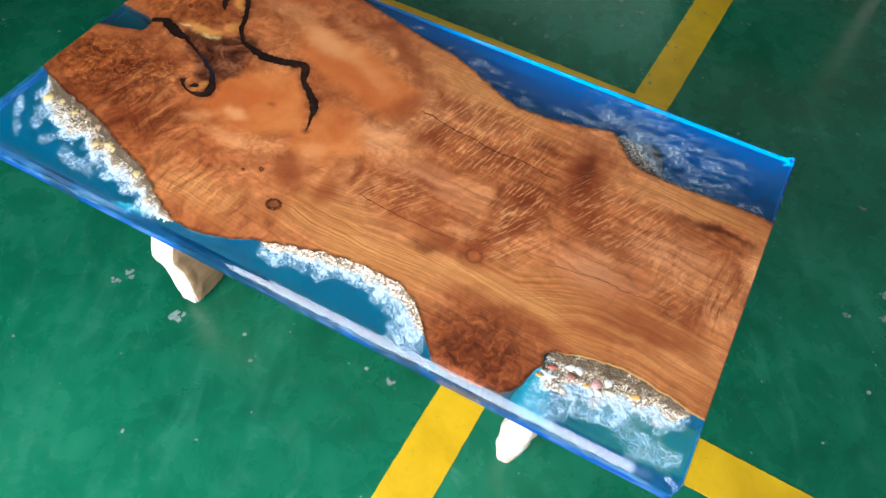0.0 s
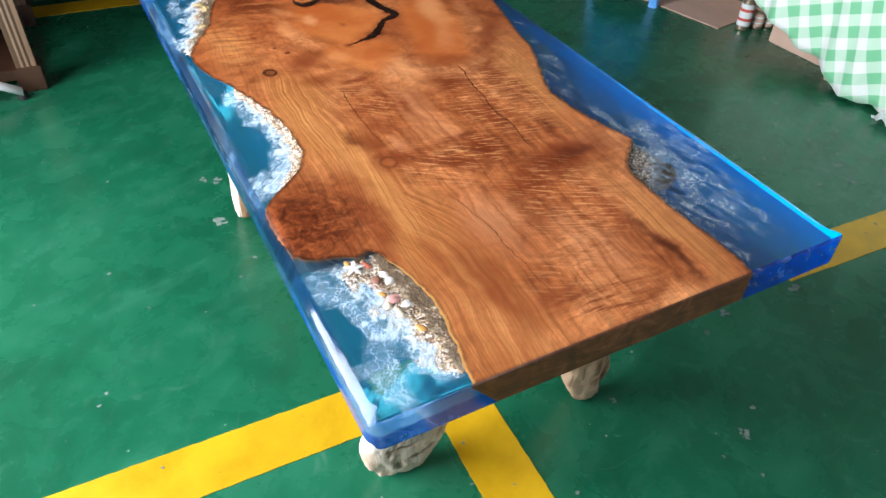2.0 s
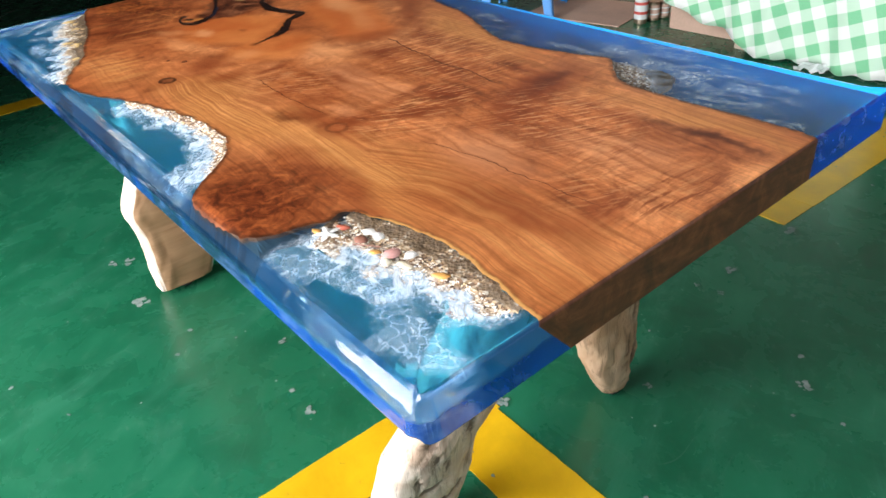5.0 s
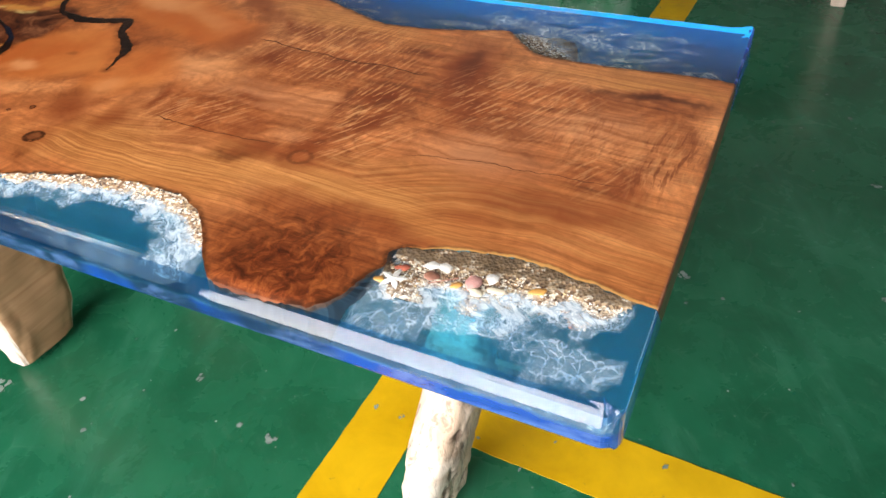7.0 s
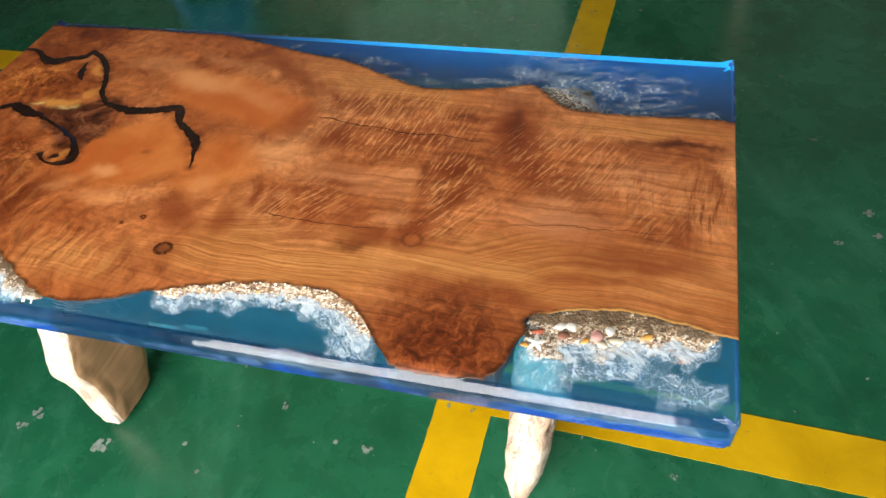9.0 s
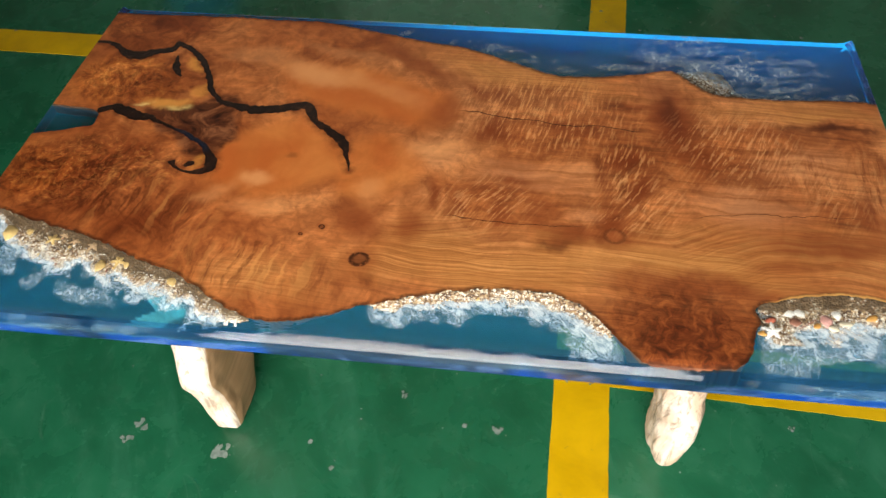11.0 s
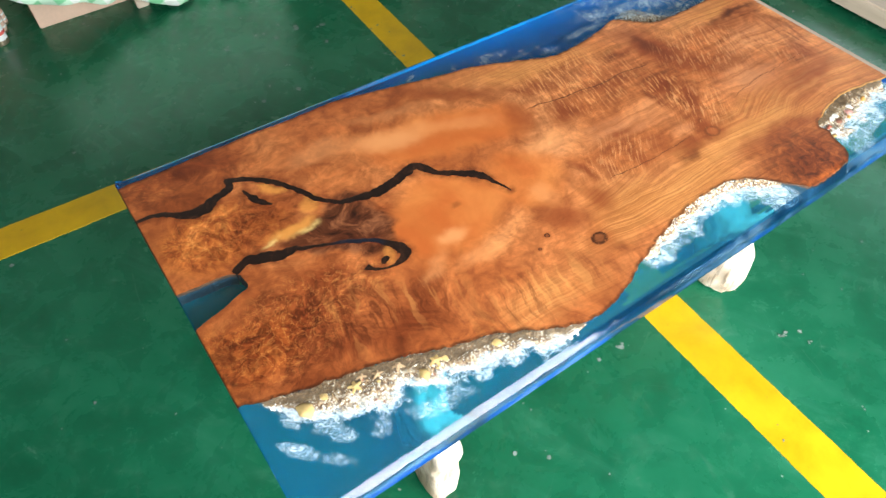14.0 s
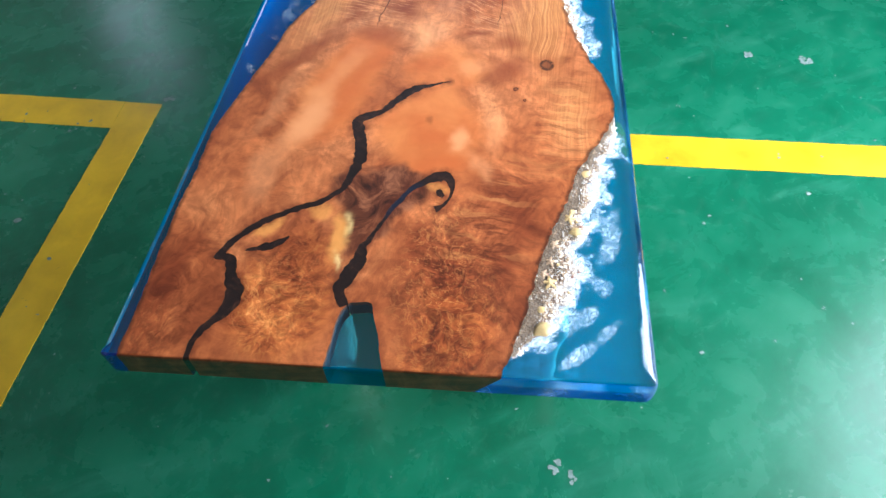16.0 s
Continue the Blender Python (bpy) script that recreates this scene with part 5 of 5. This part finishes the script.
def leg(rings, power, seed, mat, rough, label, pits=()):
    """A driftwood leg: lofted sections (z, x, y, half-x, half-y), with hollows and a worn skin."""
    Z = sorted(rings)
    levels = np.linspace(Z[0][0], Z[-1][0], 96)
    cols = [np.interp(levels, [q[0] for q in Z], [q[i] for q in Z]) for i in range(1, 5)]
    ker = np.hanning(13)[1:-1]
    cols = [np.convolve(np.pad(c, 5, mode="edge"), ker / ker.sum(), "valid") for c in cols]
    out, holes, SIDE = [], [], 72
    for z, cx, cy, hx, hy in zip(levels, *cols):
        ring = []
        for i in range(SIDE):
            a = 2 * math.pi * i / SIDE
            c, s = math.cos(a), math.sin(a)
            px, py = math.copysign(abs(c) ** (2 / power), c) * hx, math.copysign(abs(s) ** (2 / power), s) * hy
            k = rough * (0.9 * noise.noise(Vector((px * 14, py * 14, z * 9 + seed))) + 0.5 * noise.noise(Vector((px * 45, py * 45, z * 20 + seed))) + 0.22 * noise.noise(Vector((px * 120, py * 120, z * 50 + seed))))
            w = 0.0
            for qy, qz, ry, rz in pits:
                if c > 0:
                    y1 = cy + py + 0.006 * noise.noise(Vector((py * 60, z * 60, seed)))
                    w = max(w, 1 - math.hypot((y1 - qy) / ry, (z - qz) / rz))
            holes.append(w)
            k -= 0.012 * w
            ring.append((cx + px + c * k, cy + py + s * k, z))
        out.append(ring)
    low = out[0]
    cx, cy = sum(p[0] for p in low) / SIDE, sum(p[1] for p in low) / SIDE
    out.insert(0, [(cx + (p[0] - cx) * 0.55, cy + (p[1] - cy) * 0.55, p[2] - 0.010) for p in low])
    bm = loft(out)
    layer = bm.verts.layers.float.new("pit")
    bm.verts.ensure_lookup_table()
    for i, w in enumerate(holes):
        bm.verts[SIDE + i][layer] = w
    bm.faces.ensure_lookup_table()
    for i, f in enumerate(bm.faces):
        f.material_index = 1 if (i + SIDE // 8) % SIDE < SIDE // 4 and i < SIDE * (len(out) - 1) else 0
    ob = part("leg", bm, mat, table, label, True)
    part("foot_pad", cyl(cx, cy, 0.0, 0.016, 0.020, 18, 0.003), RUBBER, ob, "round black glide")
    return ob


BOT = TOP - THICK
leg([(0.022, 0.362, 0.192, 0.040, 0.080), (0.10, 0.362, 0.212, 0.046, 0.100), (0.20, 0.362, 0.218, 0.047, 0.108), (0.29, 0.362, 0.208, 0.047, 0.118), (0.36, 0.363, 0.240, 0.047, 0.112),
     (0.45, 0.36, 0.285, 0.048, 0.115), (BOT, 0.36, 0.30, 0.05, 0.14)], 5.0, 2.0, (DRIFT_WHITE, SAWN), 0.006, "slab-cut leg with a bleached edge and sawn tan face")
leg([(0.022, 1.525, 0.205, 0.026, 0.068), (0.07, 1.525, 0.205, 0.041, 0.098), (0.14, 1.530, 0.208, 0.047, 0.108), (0.22, 1.538, 0.224, 0.052, 0.108), (0.31, 1.548, 0.300, 0.056, 0.098),
     (0.42, 1.555, 0.372, 0.060, 0.092), (BOT, 1.58, 0.46, 0.08, 0.11)], 2.3, 12.0, (DRIFT_WHITE, DRIFT_WHITE), 0.010, "bulbous bleached driftwood leg with pits and knots",
    ((0.198, 0.274, 0.020, 0.018), (0.242, 0.339, 0.018, 0.034), (0.262, 0.318, 0.022, 0.020), (0.196, 0.165, 0.050, 0.012), (0.255, 0.115, 0.028, 0.018), (0.165, 0.200, 0.008, 0.034), (0.150, 0.150, 0.008, 0.04), (0.215, 0.105, 0.020, 0.012), (0.180, 0.075, 0.012, 0.030), (0.228, 0.205, 0.012, 0.030), (0.205, 0.235, 0.010, 0.020), (0.285, 0.270, 0.010, 0.040)))
leg([(0.022, 1.545, 0.742, 0.026, 0.034), (0.07, 1.546, 0.730, 0.038, 0.056), (0.16, 1.545, 0.715, 0.047, 0.077), (0.26, 1.543, 0.704, 0.046, 0.080), (0.36, 1.54, 0.714, 0.048, 0.084), (BOT, 1.54, 0.735, 0.06, 0.10)],
    2.8, 22.0, (DRIFT_TAN, DRIFT_TAN), 0.011, "tan driftwood leg with a furrowed dark edge",
    ((0.765, 0.12, 0.018, 0.12), (0.772, 0.22, 0.016, 0.14), (0.762, 0.34, 0.016, 0.15), (0.775, 0.06, 0.016, 0.05), (0.748, 0.28, 0.007, 0.14), (0.744, 0.42, 0.008, 0.10), (0.735, 0.15, 0.005, 0.09), (0.700, 0.40, 0.004, 0.05)))
leg([(0.022, 0.37, 0.76, 0.042, 0.075), (0.12, 0.37, 0.765, 0.055, 0.095), (0.30, 0.36, 0.76, 0.055, 0.105), (BOT, 0.35, 0.74, 0.065, 0.12)], 3.0, 32.0, (DRIFT_WHITE, DRIFT_TAN), 0.011, "pale driftwood leg")


# ------------------------------------------------------------------ things round the table
def plastic_stool(cx, cy, rot):
    ob = thing("plastic_stool", (cx, cy, 0), "sky-blue moulded plastic stool on the green floor", "stool")
    M = Matrix.Translation((cx, cy, 0)) @ Matrix.Rotation(radians(rot), 4, "Z") @ Matrix.Scale(1.10, 4)

    def tf(bm):
        bmesh.ops.transform(bm, matrix=M, verts=bm.verts)
        return bm
    for sx, sy in ((1, 1), (1, -1), (-1, 1), (-1, -1)):
        rings = []
        for z, h, w in ((0.0, 0.205, 0.030), (0.012, 0.203, 0.028), (0.14, 0.188, 0.032), (0.30, 0.165, 0.040), (0.43, 0.145, 0.05)):
            cxx, cyy = sx * h, sy * h
            L = [(0, 0), (-sx * w * 1.6, 0), (-sx * w * 1.6, -sy * w * 0.35), (-sx * w * 0.45, -sy * w * 0.45), (-sx * w * 0.35, -sy * w * 1.6), (0, -sy * w * 1.6)]
            rings.append([(cxx + a, cyy + b, z) for a, b in L])
        bm = loft(rings)
        bmesh.ops.bevel(bm, geom=[e for e in bm.edges if abs((e.verts[0].co - e.verts[1].co).normalized().z) > 0.9], offset=0.004, segments=2, affect="EDGES")
        part("leg", tf(bm), STOOL_BLUE, ob)
    for k in range(4):
        rows = []
        for i in range(19):
            f = i / 18 * 2 - 1
            lift = 0.10 * max(0.0, abs(f) - 0.86) / 0.14
            bulge = 0.040 * (1 - f * f)
            rows.append([(f * 0.172, -0.176 - bulge, 0.125 + lift), (f * 0.168, -0.164 - bulge, 0.125 + lift), (f * 0.150, -0.136 - bulge * 0.6, 0.428), (f * 0.154, -0.148 - bulge * 0.6, 0.428)])
        part("apron", tf(_rot(loft(rows), k * 90)), STOOL_BLUE, ob, "", True)
    bm = bmesh.new()
    box(bm, -0.165, 0.165, -0.165, 0.165, 0.425, 0.45, 0.011)
    part("seat", tf(bm), STOOL_BLUE, ob)
    return ob


def _rot(bm, deg):
    bmesh.ops.rotate(bm, cent=(0, 0, 0), matrix=Matrix.Rotation(radians(deg), 3, "Z"), verts=bm.verts)
    return bm


plastic_stool(-0.88, 2.94, 30)

card = thing("cardboard_sheet", (-0.75, 3.38, 0), "flattened brown cardboard sheet lying on the floor", "cardboard")
bm = bmesh.new()
box(bm, -0.32, 0.32, -0.24, 0.24, 0.0, 0.006, 0.0015, Matrix.Translation((-0.72, 3.36, 0)) @ Matrix.Rotation(radians(10), 4, "Z"))
part("sheet", bm, CARD, card)
moved(card, 0.17, -0.20)
cbox = thing("cardboard_box", (-0.35, 3.85, 0), "brown cardboard box standing by the wall", "box")
bm = bmesh.new()
box(bm, -0.95, -0.02, 3.72, 4.2, 0.0, 0.62, 0.004)
part("body", bm, CARD, cbox)
for s in (0, 1):
    bm = bmesh.new()
    box(bm, -0.95, -0.02, 3.72 + 0.243 * s, 3.957 + 0.243 * s, 0.621, 0.626, 0.001)
    part("flap", bm, CARD, cbox)
moved(cbox, 0.10, -0.10)


def can(x, y, r, h, mat, label_mat, label):
    ob = thing("can", (x, y, 0), label, "can")
    body = part("body", cyl(x, y, 0.0, h, r, 28, 0.003), mat, ob, "", False)
    part("label", cyl(x, y, h * 0.16, h * 0.86, r + 0.0012, 28), label_mat, ob, "paper wrapper")
    part("lid", cyl(x, y, h, h + 0.004, r * 0.93, 28, 0.001), TIN, ob, "metal lid")
    for k in (0.32, 0.62):
        bm = cyl(x, y, h * k, h * (k + 0.09), r + 0.0022, 28)
        part("print_bar", bm, RED if label_mat is PAPER else PAPER, ob)
    return ob


can(-0.145, 3.115, 0.037, 0.17, TIN, PAPER, "tall white can with red printing on the floor")
can(-0.125, 3.205, 0.033, 0.10, TIN, CARD, "squat brown tin can beside a taller one")
can(-0.105, 3.275, 0.030, 0.09, TIN, CARD, "squat brown tin can beside a taller one")


def cloth_table():
    ob = thing("covered_table", (0.75, 3.6, 0), "low table under a green and white gingham cloth", "table")
    bm = bmesh.new()
    box(bm, -0.16, 2.05, 3.16, 4.15, 0.66, 0.70, 0.005)
    part("tabletop", bm, RAW_TIMBER, ob)
    for x, y in ((0.38, 3.22), (1.98, 3.22), (0.38, 4.08), (1.98, 4.08)):
        bm = bmesh.new()
        box(bm, x - 0.03, x + 0.03, y - 0.03, y + 0.03, 0, 0.66, 0.004)
        part("leg", bm, RAW_TIMBER, ob)
    return ob


moved(cloth_table(), 0.14, -0.18)
cl = thing("tablecloth", (0.75, 3.3, 0.7), "green and white gingham tablecloth hanging to the floor", "tablecloth")
bm = bmesh.new()
uvl = bm.loops.layers.uv.new("uv")
rows, NX, NZ = [], 110, 26
for i in range(NX + 1):
    x = -0.20 + 1.30 * i / NX
    hem = 0.27 - 0.32 * min(1, max(0, (x + 0.20) / 0.93)) + (0.0 if x < 0.75 else 0.02) + 0.012 * math.sin(x * 23)
    hem = max(hem, 0.012 + 0.01 * math.sin(x * 31) ** 2)
    row = []
    for j in range(NZ + 1):
        f = j / NZ
        if f < 0.3:
            y, z = 4.12 - 0.98 * f / 0.3, 0.704
        else:
            g = (f - 0.3) / 0.7
            z = 0.704 + (hem - 0.704) * g
            y = 3.14 - 0.03 * g - 0.028 * g * math.sin(x * 14 + 0.8) - 0.014 * g * math.sin(x * 37)
        v = bm.verts.new((x, y, z))
        row.append((v, (x, (0.98 * f / 0.3 if f < 0.3 else 0.98 + (0.704 - z)))))
    rows.append(row)
for a, b in zip(rows, rows[1:]):
    for j in range(NZ):
        q = (a[j], b[j], b[j + 1], a[j + 1])
        fc = bm.faces.new([v for v, _ in q])
        for lp, (_, uv) in zip(fc.loops, q):
            lp[uvl].uv = uv
bm.normal_update()
bmesh.ops.solidify(bm, geom=bm.faces[:], thickness=0.0015)
part("cloth", bm, CLOTH, cl, "", True)
moved(cl, 0.14, -0.18)
bx = thing("cardboard_box", (0.2, 3.4, 0), "low brown cardboard box under the tablecloth", "box")
bm = bmesh.new()
box(bm, -0.08, 0.62, 3.22, 3.6, 0.0, 0.30, 0.004)
part("body", bm, CARD, bx)
moved(bx, 0.12, -0.10)
pp = thing("paper_scrap", (0.80, 3.02, 0), "crumpled white paper scrap on the floor", "paper")
bm = bmesh.new()
bmesh.ops.create_grid(bm, x_segments=8, y_segments=8, size=0.06)
for v in bm.verts:
    v.co = Vector((0.80 + v.co.x * 1.1, 3.03 + v.co.y * 0.8, 0.030 + 0.026 * noise.noise(v.co * 40)))
bm.normal_update()
bmesh.ops.solidify(bm, geom=bm.faces[:], thickness=0.001)
part("sheet", bm, PAPER, pp)
moved(pp, 0.14, -0.14)


def fluted_light_block():
    """Fluted columns, block feet, open base; unseen tall body added to block light."""
    ob = thing("cabinet", (-1.8, -1.2, 0), "dark brown wooden cabinet on fluted columns with block feet", "cabinet")
    for x, y in ((-0.99, -0.447), (-1.76, -0.44), (-0.99, -2.10), (-2.56, -2.10), (-2.56, -0.46)):
        rings = []
        for z in (0.11, 0.66):
            ring = []
            for i in range(48):
                a = 2 * math.pi * i / 48
                co, si = math.cos(a), math.sin(a)
                m = 0.040 / max(abs(co), abs(si))
                k = m * (1 - 0.10 * (0.5 + 0.5 * math.cos(i * math.pi / 2)))
                ring.append((x + co * k, y + si * k, z))
            rings.append(ring)
        lg = part("column", loft(rings), FLUTE_TIMBER, ob)
        bm = bmesh.new()
        box(bm, x - 0.055, x + 0.055, y - 0.055, y + 0.055, 0.0, 0.11, 0.004)
        part("foot_block", bm, DARK_TIMBER, lg)
    # below the columns' tops a low shelf; panel, body and top are unseen, added for shadow
    for nm, q in (("shelf", (-2.54, -1.01, -2.12, -0.44, 0.03, 0.08)), ("added_shade_panel", (-2.56, -1.06, -0.95, -0.92, 0.08, 0.66)), ("body", (-2.64, -0.92, -2.20, -0.29, 0.66, 2.16)), ("top", (-2.68, -0.88, -2.24, -0.25, 2.16, 2.20))):
        bm = bmesh.new()
        box(bm, *q, 0.004)
        part(nm, bm, DARK_TIMBER, ob)
    # doors and pulls dress the unseen added body
    for k in range(3):
        bm = bmesh.new()
        box(bm, -2.60 + k * 0.560, -2.05 + k * 0.560 - 0.01, -0.288, -0.270, 0.70, 2.12, 0.004)
        dr = part("door", bm, DARK_TIMBER, ob)
        part("handle", cyl(-2.10 + k * 0.560, -0.262, 1.02, 1.14, 0.008, 12, 0.002), TIN, dr, "small metal pull")
    return ob


fluted_light_block()
wb = thing("chair_base", (-0.90, -0.62, 0), "white plastic foot of an office chair base", "chair base")
pts = [(-0.85, -0.97, 0.13), (-0.865, -0.76, 0.115), (-0.88, -0.58, 0.085), (-0.885, -0.49, 0.03)]
rings = []
for i, (x, y, z) in enumerate(pts):
    rings.append([(x + 0.026 * math.cos(a), y, z + 0.020 * math.sin(a)) for a in [k * math.pi / 5 for k in range(10)]])
part("arm", loft(rings), WHITE_PLASTIC, wb, "", True)
part("post", cyl(-0.84, -1.0, 0.10, 0.50, 0.03, 20, 0.004), WHITE_PLASTIC, wb)
part("glide", cyl(-0.885, -0.495, 0.0, 0.03, 0.022, 16, 0.003), RUBBER, wb)
for a in (165, 240, 310, 25):
    part("arm", loft([[(-0.84 + r * math.cos(radians(a)) + 0.022 * math.cos(t) * math.sin(radians(a)), -1.0 + r * math.sin(radians(a)) - 0.022 * math.cos(t) * math.cos(radians(a)), z + 0.018 * math.sin(t))
                       for t in [k * math.pi / 5 for k in range(10)]] for r, z in ((0.0, 0.13), (0.22, 0.115), (0.36, 0.04), (0.38, 0.018))]), WHITE_PLASTIC, wb, "", True)

def floor_frame():
    """A low frame of sawn planks lying on the floor: two long rails and cross rails between them."""
    ob = thing("timber_frame", (3.1, 1.0, 0), "low frame of raw pale sawn planks lying on the floor", "wooden frame")
    for nm, q in (("rail", (2.70, 2.90, -0.05, 2.60, 0.035, 0.115)), ("rail", (3.30, 3.50, -0.05, 2.60, 0.035, 0.115)), ("cross_rail", (2.76, 3.60, -0.13, 0.03, 0.118, 0.165)),
                  ("cross_rail", (2.76, 3.44, 1.66, 1.84, 0.118, 0.165)), ("cross_rail", (2.76, 3.44, 2.40, 2.58, 0.118, 0.165)),
                  ("runner", (2.68, 3.52, 0.00, 0.10, 0.0, 0.034)), ("runner", (2.68, 3.52, 1.70, 1.80, 0.0, 0.034)), ("runner", (2.68, 3.52, 2.44, 2.54, 0.0, 0.034))):
        bm = bmesh.new()
        box(bm, *q, 0.005)
        for v in bm.verts:
            v.co += Vector((0.004 * noise.noise(v.co * 3), 0.004 * noise.noise(v.co * 3 + Vector((5, 0, 0))), 0))
        part(nm, bm, RAW_TIMBER_LONG if nm == "rail" else RAW_TIMBER_CROSS, ob)
    return ob


floor_frame()


# ------------------------------------------------------------------ marks on the floor
def paint_chips():
    """Worn-through spots of the floor paint: thin irregular grey flakes."""
    n = Nodes("bare_concrete_spot")
    n.set(Base_Color=n.ramp(n.noise(n.co, 60.0), [(0.3, (0.11, 0.17, 0.145)), (0.7, (0.30, 0.36, 0.33))]), Roughness=0.6)
    spots = [(0.345, 0.062, 0.045), (0.09, 0.11, 0.035), (1.091, 0.199, 0.026), (0.820, 0.282, 0.022), (2.246, 1.693, 0.02), (2.292, 1.176, 0.022), (2.391, 1.324, 0.028),
             (2.402, 1.223, 0.026), (1.864, 0.289, 0.016), (1.465, 1.679, 0.04), (1.812, 1.088, 0.03), (1.452, 1.377, 0.025), (1.491, 1.264, 0.016), (1.426, 1.251, 0.014),
             (1.374, 0.552, 0.03), (1.889, -0.73, 0.04), (1.867, -0.956, 0.045), (0.067, 0.068, 0.028), (1.560, -0.079, 0.026), (1.61, -0.149, 0.014), (0.837, 2.22, 0.02), (1.575, 0.833, 0.018),
             (1.27, 0.377, 0.016), (1.335, 0.375, 0.012), (0.66, -0.737, 0.012)]
    rnd = random.Random(9)
    verts, faces = [], []
    extra = [(rnd.uniform(-1.6, 3.4), rnd.uniform(-1.8, 3.6), rnd.choice((0.0022, 0.003, 0.004, 0.005, 0.006, 0.008))) for _ in range(380)]
    extra += [(rnd.uniform(1.27, 1.45), rnd.uniform(1.9, 3.3), rnd.uniform(0.003, 0.008)) for _ in range(40)]
    extra += [(rnd.gauss(0.95, 0.16), rnd.gauss(2.35, 0.22), rnd.uniform(0.006, 0.016)) for _ in range(16)]
    flakes = []
    for x, y, r in spots:
        # each worn place is a cluster of small flakes
        for _ in range(4 + int(r * 220)):
            q = rnd.random() ** 0.5 * r * 0.62
            a = rnd.uniform(0, 6.28)
            flakes.append((x + 0.006 + 0.023 * y + q * math.cos(a), 0.973 * y - 0.005 + 0.75 * q * math.sin(a), r * rnd.uniform(0.10, 0.30)))
    for x, y, r in flakes + extra:
        k, m, a0 = len(verts), 14, rnd.uniform(0, 6)
        ph = rnd.uniform(0, 50)
        st = rnd.uniform(0.45, 1.0)
        z = 0.0032 if 1.17 < x < 1.62 or 0.25 < y < 0.53 or 1.6 < y < 2.3 else 0.0006
        z += 0.00006 * (len(faces) % 16)
        for i in range(m):
            a = 2 * math.pi * i / m
            q = r * (0.95 + 0.6 * noise.noise(Vector((math.cos(a) * 1.3, math.sin(a) * 1.3, ph))))
            px, py = q * math.cos(a), q * math.sin(a) * st
            verts.append((x + px * math.cos(a0) - py * math.sin(a0), y + px * math.sin(a0) + py * math.cos(a0), z))
        faces.append(tuple(range(k, k + m)))
    me = bpy.data.meshes.new("floor_spots")
    me.from_pydata(verts, [], faces)
    me.materials.append(n.mat)
    return tagged(new("floor_spots", me), "pale worn spots and specks in the green floor paint", "floor wear", "", "stuff")


paint_chips()
